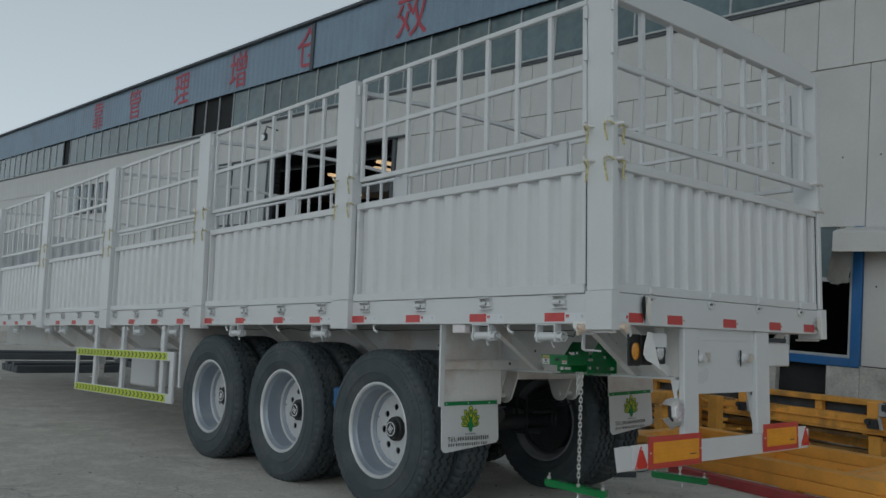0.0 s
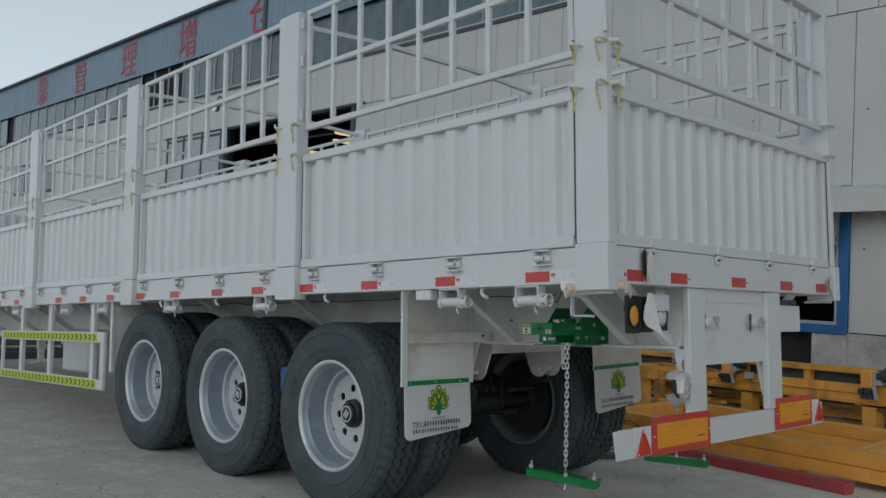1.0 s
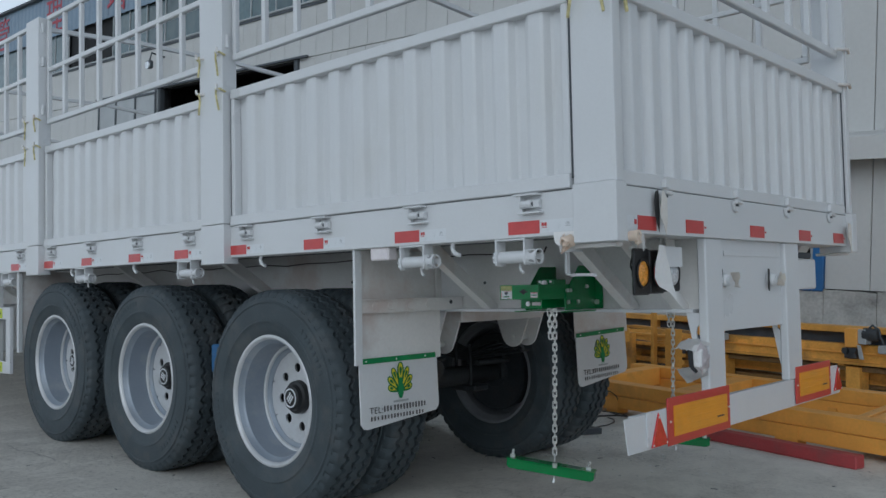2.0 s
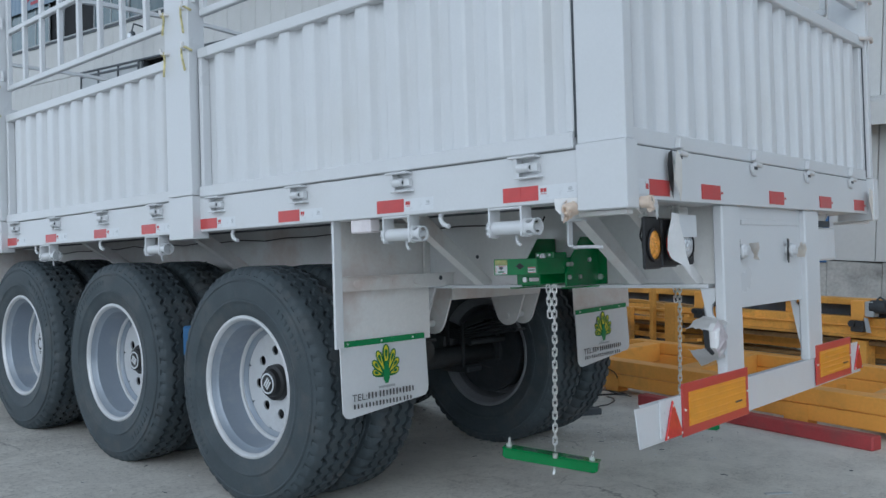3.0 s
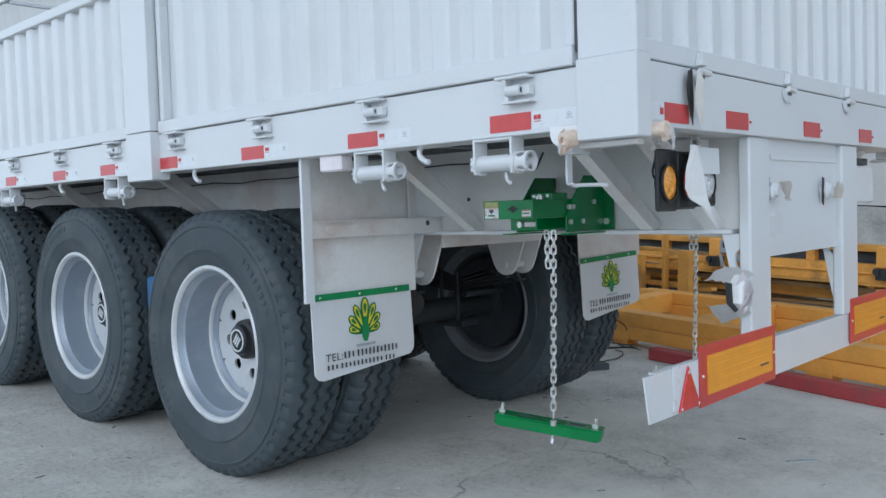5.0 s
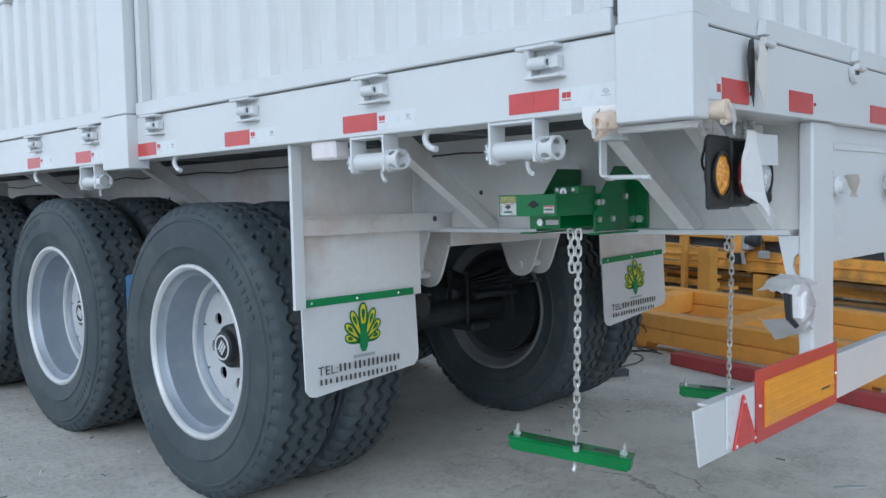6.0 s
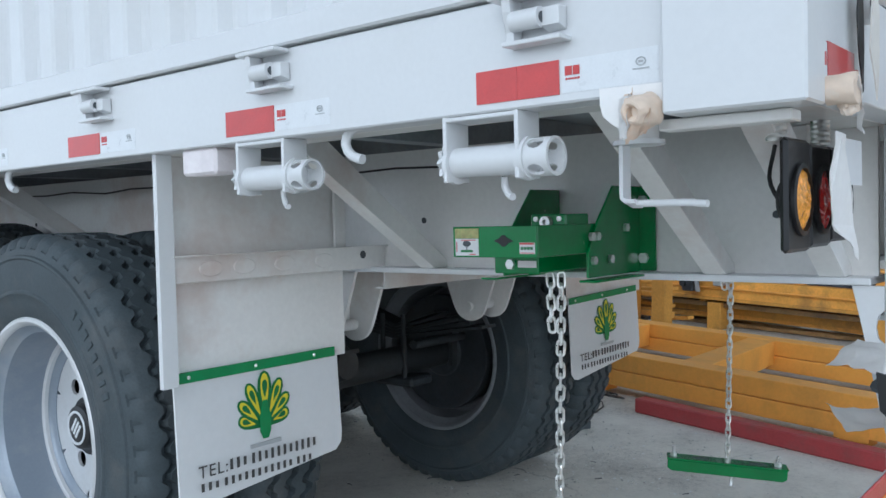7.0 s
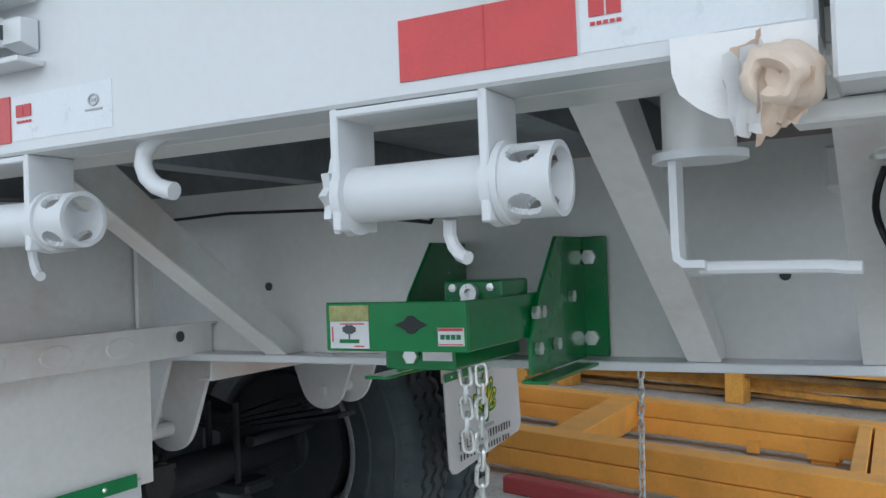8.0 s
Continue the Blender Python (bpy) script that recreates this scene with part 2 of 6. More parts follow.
BANDBLUE = material("dark_blue_sheet", (0.05, 0.065, 0.085), 0.5, vary=0.3, scale=4, bump=0.15, dirt_sheen=(0.13, 0.15, 0.16), dirt_sheen_amount=0.6, dirt_sheen_scale=3)
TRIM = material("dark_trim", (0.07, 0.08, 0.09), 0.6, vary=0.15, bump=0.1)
FRAME = material("window_frame_paint", (0.42, 0.44, 0.45), 0.5, vary=0.08, bump=0.05)
GLASS = material("dusty_window_glass", (0.09, 0.135, 0.15), 0.14, vary=0.3, scale=0.6, fine=6, bump=0.04, dirt_sheen=(0.18, 0.205, 0.19), dirt_sheen_amount=0.6, dirt_sheen_scale=0.5, spread=0.3)
BLUE = material("blue_frame_paint", (0.02, 0.13, 0.36), 0.45, vary=0.1, bump=0.08, dirt_sheen=(0.06, 0.12, 0.22), dirt_sheen_amount=0.5)
SIGNRED = material("red_sign_paint", (0.40, 0.06, 0.085), 0.6, vary=0.15, scale=3, bump=0.1)
# near-black wall colour stands in for the darkness indoors
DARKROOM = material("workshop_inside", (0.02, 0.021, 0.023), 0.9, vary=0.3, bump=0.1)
CLOTH = material("grey_canvas", (0.50, 0.49, 0.46), 0.85, vary=0.15, scale=6, fine=80, bump=0.4, dirt_sheen=(0.2, 0.19, 0.17), dirt_sheen_amount=0.6)
BLUEBOX = material("blue_plastic", (0.02, 0.11, 0.27), 0.5, vary=0.1, bump=0.1)
TUBELAMP = bpy.data.materials.new("warm_lamp_tube")
TUBELAMP.use_nodes = True
TUBELAMP.node_tree.nodes["Principled BSDF"].inputs["Emission Color"].default_value = (1.0, 0.62, 0.3, 1)
TUBELAMP.node_tree.nodes["Principled BSDF"].inputs["Emission Strength"].default_value = 3.0


# ---- building tools ----
def thing(name, m, label, category, group="", kind=""):
    ob = new(name)
    ob.matrix_world = m
    return tagged(ob, label, category, group, kind)


def finish(bm, mat, name, smooth=False):
    me = bpy.data.meshes.new(name)
    bmesh.ops.recalc_face_normals(bm, faces=bm.faces)
    if smooth:
        for f in bm.faces:
            f.smooth = True
        for e in bm.edges:
            if len(e.link_faces) == 2 and e.calc_face_angle() > radians(40):
                e.smooth = False
    bm.to_mesh(me)
    bm.free()
    me.materials.append(mat)
    return me


def attach(name, me, parent, m=None, label=""):
    ob = new(name, me)
    ob.parent = parent
    if m is not None:
        ob.matrix_basis = m
    return tagged(ob, label)


def part(name, bm, mat, parent, label="", m=None, smooth=False):
    """One mesh object under a thing or a part, in its parent's axes."""
    return attach(name, finish(bm, mat, name, smooth), parent, m, label)


def box(x0, x1, y0, y1, z0, z1, bevel=0.003, bm=None):
    bm = bm or bmesh.new()
    v = [bm.verts.new((x, y, z)) for x in (x0, x1) for y in (y0, y1) for z in (z0, z1)]
    fs = [bm.faces.new([v[i] for i in q]) for q in ((0, 1, 3, 2), (4, 6, 7, 5), (0, 4, 5, 1), (2, 3, 7, 6), (0, 2, 6, 4), (1, 5, 7, 3))]
    if bevel:
        es = list({e for f in fs for e in f.edges})
        bmesh.ops.bevel(bm, geom=es, offset=bevel, segments=1, affect="EDGES")
    return bm


def prism(poly, axis, a, b, bm=None, bevel=0.0):
    """A flat outline drawn out along an axis ('x': outline in y,z; 'y': x,z; 'z': x,y)."""
    bm = bm or bmesh.new()
    def at(p, h):
        return {"x": (h, p[0], p[1]), "y": (p[0], h, p[1]), "z": (p[0], p[1], h)}[axis]
    lo, hi = [bm.verts.new(at(p, a)) for p in poly], [bm.verts.new(at(p, b)) for p in poly]
    n = len(poly)
    fs = [bm.faces.new(lo), bm.faces.new(hi[::-1])]
    fs += [bm.faces.new((lo[i], lo[(i + 1) % n], hi[(i + 1) % n], hi[i])) for i in range(n)]
    if bevel:
        bmesh.ops.bevel(bm, geom=list({e for f in fs[:2] for e in f.edges}), offset=bevel, segments=1, affect="EDGES")
    return bm


def sweep(points, r, sides=10, bm=None, flat=None):
    """A rod along points; flat=(w, h) gives a flat bar."""
    bm = bm or bmesh.new()
    pts = [Vector(p) for p in points]
    rings = []
    up = None
    for i, p in enumerate(pts):
        d = (pts[min(i + 1, len(pts) - 1)] - pts[max(i - 1, 0)]).normalized()
        if up is None:
            up = Vector((0, 0, 1)) if abs(d.z) < 0.9 else Vector((0, 1, 0))
        u = (up - d * up.dot(d)).normalized()
        up = u
        w = d.cross(u)
        if flat:
            ring = [p + w * a * flat[0] / 2 + u * b * flat[1] / 2 for a, b in ((-1, -1), (1, -1), (1, 1), (-1, 1))]
        else:
            ring = [p + (u * math.cos(k * 2 * math.pi / sides) + w * math.sin(k * 2 * math.pi / sides)) * r for k in range(sides)]
        rings.append([bm.verts.new(q) for q in ring])
    n = len(rings[0])
    for a, b in zip(rings, rings[1:]):
        for k in range(n):
            bm.faces.new((a[k], a[(k + 1) % n], b[(k + 1) % n], b[k]))
    bm.faces.new(rings[0][::-1]), bm.faces.new(rings[-1])
    return bm


def lathe(profile, segs=32, axis="x", bm=None, closed=False, a0=0.0, zig=None):
    """A profile of (along, radius) turned round an axis."""
    bm = bm or bmesh.new()
    rows = []
    for k in range(segs):
        a = a0 + k * 2 * math.pi / segs
        row = []
        for i, (h, r) in enumerate(profile):
            if zig:
                h, r = zig(i, k, h, r)
            c, s = r * math.cos(a), r * math.sin(a)
            row.append(bm.verts.new({"x": (h, c, s), "y": (c, h, s), "z": (c, s, h)}[axis]))
        rows.append(row)
    n = len(profile)
    for k in range(segs):
        a, b = rows[k], rows[(k + 1) % segs]
        for i in range(n if closed else n - 1):
            bm.faces.new((a[i], a[(i + 1) % n], b[(i + 1) % n], b[i]))
    if not closed:
        for i in (0, n - 1):
            if profile[i][1] > 1e-4:
                bm.faces.new([rows[k][i] for k in range(segs)])
    return bm


def corrugated(length, height, pitch, depth, thick=0.003, flat_end=0.05):
    """A ribbed sheet in its own axes: along x, up z, ribs standing out to -y."""
    bm = bmesh.new()
    prof = [(0, 0), (flat_end, 0)]
    n = int((length - 2 * flat_end) / pitch)
    p = (length - 2 * flat_end) / n
    for i in range(n):
        s = flat_end + i * p
        prof += [(s + 0.10 * p, 0), (s + 0.17 * p, -0.12 * depth), (s + 0.27 * p, -0.85 * depth), (s + 0.34 * p, -depth), (s + 0.66 * p, -depth), (s + 0.73 * p, -0.85 * depth), (s + 0.83 * p, -0.12 * depth), (s + 0.90 * p, 0)]
    prof += [(length - flat_end, 0), (length, 0)]
    prof = [q for i, q in enumerate(prof) if i == 0 or q[0] - prof[i - 1][0] > 1e-5]
    poly = prof + [(x, y + thick) for x, y in reversed(prof)]
    lo, hi = [bm.verts.new((x, y, 0)) for x, y in poly], [bm.verts.new((x, y, height)) for x, y in poly]
    k, m = len(poly), len(prof)
    for i in range(k):
        bm.faces.new((lo[i], lo[(i + 1) % k], hi[(i + 1) % k], hi[i]))
    for row in (lo, hi):
        for i in range(m - 1):
            bm.faces.new((row[i], row[i + 1], row[k - 2 - i], row[k - 1 - i]))
    return bm


def holed_plate(r0, r1, count, rc, hole, x0, x1, bm=None, steps=20):
    """A ring plate about the x axis with round holes through it."""
    bm = bm or bmesh.new()
    half = math.pi / count
    for i in range(count):
        mid = 2 * math.pi * i / count
        loops = []
        for x in (x0, x1):
            outer, inner = [], []
            for k in range(steps):
                a = 2 * math.pi * (k + 0.5) / steps
                c, s = math.cos(a), math.sin(a)
                inner.append((x, rc + hole * c, mid + hole * s / rc))
                lim = [((r1 - rc) if c > 0 else (rc - r0)) / max(abs(c), 1e-6), half * rc / max(abs(s), 1e-6)]
                d = min(lim)
                outer.append((x, rc + d * c, mid + d * s / rc))
            loops.append([[bm.verts.new((q[0], q[1] * math.cos(q[2]), q[1] * math.sin(q[2]))) for q in lp] for lp in (outer, inner)])
        for k in range(steps):
            j = (k + 1) % steps
            for lp in loops:
                bm.faces.new((lp[0][k], lp[0][j], lp[1][j], lp[1][k]))
            bm.faces.new((loops[0][1][k], loops[0][1][j], loops[1][1][j], loops[1][1][k]))
    bmesh.ops.remove_doubles(bm, verts=bm.verts, dist=0.0004)
    return bm


def crumpled(seed, w, h, d, nx=7, nz=7, fold=0.35):
    """A loose scrap of paper or cloth: a bent, creased sheet with some thickness."""
    rnd = random.Random(seed)
    bm = bmesh.new()
    grid = []
    for i in range(nx + 1):
        row = []
        for j in range(nz + 1):
            u, v = i / nx - 0.5, j / nz - 0.5
            y = d * (math.sin(3.1 * u + 2.3 * v * fold * 3 + seed) * 0.5 + rnd.uniform(-0.18, 0.18)) - d * 1.2 * u * u * 4
            row.append(bm.verts.new((u * w * (1 + rnd.uniform(-0.07, 0.07)), y, v * h * (1 + rnd.uniform(-0.07, 0.07)))))
        grid.append(row)
    for i in range(nx):
        for j in range(nz):
            bm.faces.new((grid[i][j], grid[i + 1][j], grid[i + 1][j + 1], grid[i][j + 1]))
    bmesh.ops.solidify(bm, geom=bm.faces[:], thickness=0.0015)
    return bm


def draped(corners, seed, bulge, n=8, crease=0.006):
    """A hanging scrap of paper between four corners, bulged and creased, with some thickness."""
    bm = bmesh.new()
    a, b, c, d = [Vector(p) for p in corners]
    nor = (b - a).cross(d - a).normalized()
    grid = []
    for i in range(n + 1):
        row = []
        for j in range(n + 1):
            u, v = i / n, j / n
            p = a * (1 - u) * (1 - v) + b * u * (1 - v) + c * u * v + d * (1 - u) * v
            p += nor * (bulge * math.sin(u * math.pi) * (1 - 0.6 * v) + crease * noise.noise(Vector((u * 3.1 + seed, v * 2.7, seed))) * 1.6)
            edge = crease * 0.9 * noise.noise(Vector((u * 7, v * 7, seed + 5)))
            row.append(bm.verts.new(p + (d - a).normalized() * edge))
        grid.append(row)
    for i in range(n):
        for j in range(n):
            bm.faces.new((grid[i][j], grid[i + 1][j], grid[i + 1][j + 1], grid[i][j + 1]))
    bmesh.ops.solidify(bm, geom=bm.faces[:], thickness=0.0012)
    return bm


def wad(seed, r, squash=(1, 1, 1), rough=0.5):
    """A crumpled wad of paper: a creased, dented ball."""
    bm = bmesh.new()
    bmesh.ops.create_icosphere(bm, subdivisions=4, radius=r)
    for v in bm.verts:
        d = v.co.normalized()
        k = noise.noise(d * 1.6 + Vector((seed, 0, 0))) * 0.8 - abs(noise.noise(d * 3.0 + Vector((0, seed, 0)))) * 0.9 - abs(noise.noise(d * 7.0 + Vector((seed, seed, 0)))) * 0.25
        v.co *= 1.1 + rough * k
        v.co = Vector((v.co.x * squash[0], v.co.y * squash[1], v.co.z * squash[2]))
    return bm


# ---- ground ----
def make_ground():
    bm = bmesh.new()
    rows = [[bm.verts.new((x, y, 0)) for y in (-400, -60, -12, 0, 12, 60, 400)] for x in (-400, -60, -8, 0, 8, 60, 400)]
    for a, b in zip(rows, rows[1:]):
        for i in range(6):
            bm.faces.new((a[i], b[i], b[i + 1], a[i + 1]))
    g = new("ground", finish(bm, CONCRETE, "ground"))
    tagged(g, "worn grey concrete yard with dust, stains and cracks", "ground", kind="structure")


make_ground()

# ---- the workshop behind ----
FACE = pose(8.25, 0, 0.125, 1.9, 0, 0)  # the long front, standing along y
shop = thing("workshop_building", FACE, "long white-panelled workshop with blue-grey fascia and high window strip", "building")
ROOF, FASCIA_LOW, SILL, JOINT = 8.45, 7.2, 6.13, 5.0
Y0, Y1 = -14.0, 58.0


def make_workshop():
    wide = 0.515
    low = finish(box(0, 0.08, 0.004, wide - 0.004, 0.822, JOINT - 0.006, 0.006), WALLPANEL, "wall_panel")
    high = finish(box(0, 0.08, 0.004, wide - 0.004, JOINT + 0.006, SILL - 0.02, 0.006), WALLPANEL, "wall_panel")

    def fill(me, a, b):
        n = max(1, round((b - a) / wide))
        for i in range(n):
            attach("wall_panel", me, shop, pose(0, a + (b - a) * i / n, 0) @ Matrix.Diagonal((1, (b - a) / n / wide, 1, 1)))

    for a, b in ((Y0, 2.21), (4.17, 12.75), (18.42, Y1)):
        fill(low, a, b)
    fill(high, Y0, Y1)
    for a, b in ((2.215, 3.19), (3.20, 4.165)):
        part("wall_panel", box(0, 0.08, a, b, 2.72, JOINT - 0.006, 0.006), WALLPANEL, shop)
    # inner skin behind the panels, near-black for the unlit inside, with the door and the low window left open
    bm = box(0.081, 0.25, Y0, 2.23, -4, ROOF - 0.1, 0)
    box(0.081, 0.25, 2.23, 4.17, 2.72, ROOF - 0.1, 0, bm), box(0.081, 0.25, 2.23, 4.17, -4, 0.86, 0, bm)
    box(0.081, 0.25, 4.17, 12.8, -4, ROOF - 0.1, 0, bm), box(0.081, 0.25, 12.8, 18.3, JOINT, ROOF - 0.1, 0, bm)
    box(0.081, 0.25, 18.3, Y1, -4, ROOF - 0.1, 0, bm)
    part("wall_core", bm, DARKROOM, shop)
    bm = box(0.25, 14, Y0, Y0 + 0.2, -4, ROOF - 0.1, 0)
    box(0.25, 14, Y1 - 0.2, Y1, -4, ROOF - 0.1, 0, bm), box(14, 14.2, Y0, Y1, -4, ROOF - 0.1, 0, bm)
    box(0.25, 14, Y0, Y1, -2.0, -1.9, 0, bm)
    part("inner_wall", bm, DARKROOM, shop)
    part("roof", box(-0.2, 14.4, Y0 - 0.2, Y1 + 0.2, ROOF, ROOF + 0.08, 0.01), TRIM, shop, "dark sheet roof edge")
    # ribbed fascia in two lengths that meet with a slight step
    for a, b, out in ((Y0, 16.5, 0.03), (16.56, Y1, 0.0)):
        bm = corrugated(b - a, ROOF - FASCIA_LOW, 0.28, 0.014, 0.004)
        part("fascia_sheet", bm, FASCIA, shop, "faded blue-grey ribbed fascia sheet", pose(-0.06 - out, b, FASCIA_LOW, 0, 0, -90))
    part("fascia_joint", box(-0.14, -0.05, 16.46, 16.60, FASCIA_LOW - 0.05, ROOF - 0.02, 0.01), TRIM, shop, "dark overlapping joint strip")
    part("sill", box(-0.05, 0.0, Y0, Y1, SILL - 0.04, SILL, 0.006), FRAME, shop, "pale metal window sill")
    # dark strip put in as the sill's shadow
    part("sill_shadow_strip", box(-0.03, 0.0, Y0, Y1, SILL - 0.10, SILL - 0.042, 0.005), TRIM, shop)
    # high windows: one pane at a time
    pitch = 0.92
    pane = finish(box(0.0, 0.012, 0.02, pitch - 0.02, SILL, FASCIA_LOW, 0), GLASS, "window_pane")
    bar = finish(box(-0.006, 0.03, -0.017, 0.017, SILL, FASCIA_LOW, 0.003), FRAME, "mullion")
    for i in range(int((Y1 - Y0) / pitch)):
        y = Y0 + i * pitch
        attach("mullion", bar, shop, pose(-0.01, y, 0))
        if not (21.3 < y + 0.46 < 23.3 or 35.7 < y + 0.46 < 36.7):
            attach("window_pane", pane, shop, pose(0.01, y, 0, 0, 0, random.uniform(-0.6, 0.6)))
    # plinth: rough masonry, broken away under the low window
    rnd = random.Random(4)
    y = Y0
    while y < 12:
        w = rnd.uniform(0.35, 0.8)
        if not (2.3 < y < 3.3):
            h = rnd.uniform(-0.02, 0.015)
            bm = box(-0.03 + rnd.uniform(-0.003, 0.004), 0.079, y, y + w - 0.0015, 0.30, 0.82 + h, 0.003)
            bmesh.ops.subdivide_edges(bm, edges=bm.edges[:], cuts=3, use_grid_fill=True)
            for v in bm.verts:
                v.co += Vector((rnd.uniform(-0.008, 0.008), 0, rnd.uniform(-0.012, 0.012)))
            part("plinth_stone", bm, RUBBLE, shop)
        bm = box(-0.05 + rnd.uniform(-0.015, 0.02), 0.079, y, y + w - 0.012, -1.2, 0.29, 0.02)
        part("plinth_stone", bm, RUBBLE, shop)
        y += w
    part("plinth", box(-0.03, 0.08, 12, Y1, -4, 0.82, 0.01), RUBBLE, shop, "stained concrete plinth")
    # low window with a blue frame
    win = part("low_window", box(-0.05, 0.05, 2.21, 2.34, 0.79, 2.72, 0.01), BLUE, shop, "blue steel window post")
    part("blue_sill", box(-0.055, 0.05, 2.34, 4.17, 0.79, 0.91, 0.01), BLUE, win, "blue window bottom rail")
    for a, b, c, d in ((2.34, 2.38, 0.91, 2.72), (2.38, 4.17, 0.91, 0.95), (2.38, 4.17, 1.95, 2.01), (3.22, 3.27, 0.95, 1.95), (4.11, 4.17, 0.91, 2.72)):
        part("white_sash", box(-0.02, 0.03, a, b, c, d, 0.004), FRAME, win, "white sash bar")
    part("pane", box(0.03, 0.036, 2.38, 4.11, 2.01, 2.72, 0), GLASS, win, "dusty upper pane")
    # sheet awning with a folded canvas at its end
    bm = prism([(-0.42, 2.34), (-0.40, 2.34), (0.0, 2.70), (0.0, 2.72), (-0.40, 2.62), (-0.42, 2.60)], "y", -8.0, 2.46, bevel=0.004)
    part("awning", bm, WALLPANEL, shop, "grey sheet awning over the door")
    bm = crumpled(3, 0.26, 0.75, 0.10, 9, 11)
    part("canvas_fold", bm, CLOTH, shop, "folded grey canvas hanging from the awning", pose(-0.16, 2.45, 2.30, 0, 8, -60), True)
    # wide doorway with one leaf pushed aside
    for y in (12.75, 18.3):
        part("door_post", box(-0.05, 0.25, y, y + 0.12, -2, JOINT, 0.01), TRIM, shop)
    leaf = part("door_leaf", box(-0.10, -0.04, 18.37, 21.5, -0.5, JOINT - 0.03, 0.01), FRAME, shop, "pale sliding door leaf pushed open")
    for y in (18.37, 19.4, 20.45, 21.43):
        part("leaf_stile", box(-0.125, -0.10, y, y + 0.07, -0.5, JOINT - 0.03, 0.006), TRIM, leaf)
    for z in (1.2, 3.1, 4.85):
        part("leaf_rail", box(-0.12, -0.102, 18.44, 21.43, z, z + 0.06, 0.006), TRIM, leaf)
    part("door_track", box(-0.10, -0.03, 12.4, 21.7, JOINT - 0.02, JOINT + 0.03, 0.01), TRIM, shop)
    # inside the doorway: a gantry girder and hanging lamps
    for x, z in ((3.0, 4.4), (6.5, 4.9)):
        part("girder", box(x, x + 0.2, 10, 30, z, z + 0.3, 0.01), FRAME, shop)
    for x, y, z in ((2.0, 16.1, 5.0), (3.2, 18.5, 4.7), (3.6, 20.9, 5.2), (5.0, 20.3, 5.6), (5.4, 23.1, 5.0), (7.0, 21.9, 5.9)):
        part("lamp_tube", box(x, x + 1.5, y, y + 0.16, z, z + 0.08, 0.02), TUBELAMP, shop, "lit lamp tube")
    # small far windows
    for y in (30.8, 32.3, 33.8):
        w = part("far_window", box(-0.04, 0.0, y, y + 1.3, 3.9, 5.1, 0.01), TRIM, shop, "dark-framed wall window")
        for j in range(2):
            part("pane", box(-0.055, -0.042, y + 0.08 + j * 0.61, y + 0.62 + j * 0.61, 3.98, 5.02, 0.004), GLASS, w)
    # wall lamp over the doorway
    lamp = part("wall_lamp", sweep([(0, 18.2, 5.75), (-0.35, 18.2, 5.8), (-0.4, 18.2, 5.6)], 0.022), TRIM, shop, "black wall lamp on a bent arm", smooth=True)
    part("lamp_head", box(-0.46, -0.34, 18.1, 18.3, 5.4, 5.6, 0.03), TRIM, lamp)
    part("lamp_glass", lathe([(-0.53, 0.0), (-0.53, 0.09), (-0.50, 0.10)], 16, "x"), CLEAR, lamp, "pale lamp glass", pose(0.06, 18.2, 5.48))
    # fixing screws of the wall sheets
    screw = finish(lathe([(-0.006, 0.0), (-0.006, 0.012), (0.0, 0.014)], 8, "x"), TRIM, "screw")
    for i in range(24):
        for z in (1.9, 3.7):
            attach("screw", screw, shop, pose(-0.001, -8 + i * wide + 0.25, z))


make_workshop()


def make_sign():
    sign = thing("roof_sign", FACE, "row of large faded red painted characters on the fascia", "sign")
    for ch, y in zip("\u6548\u4ed3\u589e\u7406\u7ba1\u9760", (12.4, 16.8, 20.65, 24.6, 28.6, 32.35)):
        cu = bpy.data.curves.new("character", "FONT")
        cu.body, cu.size, cu.extrude, cu.align_x = ch, 1.2, 0.004, "CENTER"
        tmp = bpy.data.objects.new("character", cu)
        scene.collection.objects.link(tmp)
        bpy.context.view_layer.update()
        me = bpy.data.meshes.new_from_object(tmp.evaluated_get(bpy.context.evaluated_depsgraph_get()))
        bpy.data.objects.remove(tmp)
        me.name = "character"
        me.materials.clear()
        me.materials.append(SIGNRED)
        attach("character", me, sign, pose(-0.112 if y < 16.5 else -0.082, y, 7.38, 90, 0, -90))


make_sign()

# ---- the trailer ----
trailer = thing("semi_trailer", LEVEL, "new white stake-sided semi-trailer with ribbed side panels and three axles", "semi-trailer")
WIDE, LONG = 2.48, 14.55
POSTS = [(-0.02, 0.160), (2.385, 2.61), (4.80, 5.02), (7.22, 7.44), (9.63, 9.85), (12.05, 12.27), (14.37, LONG)]


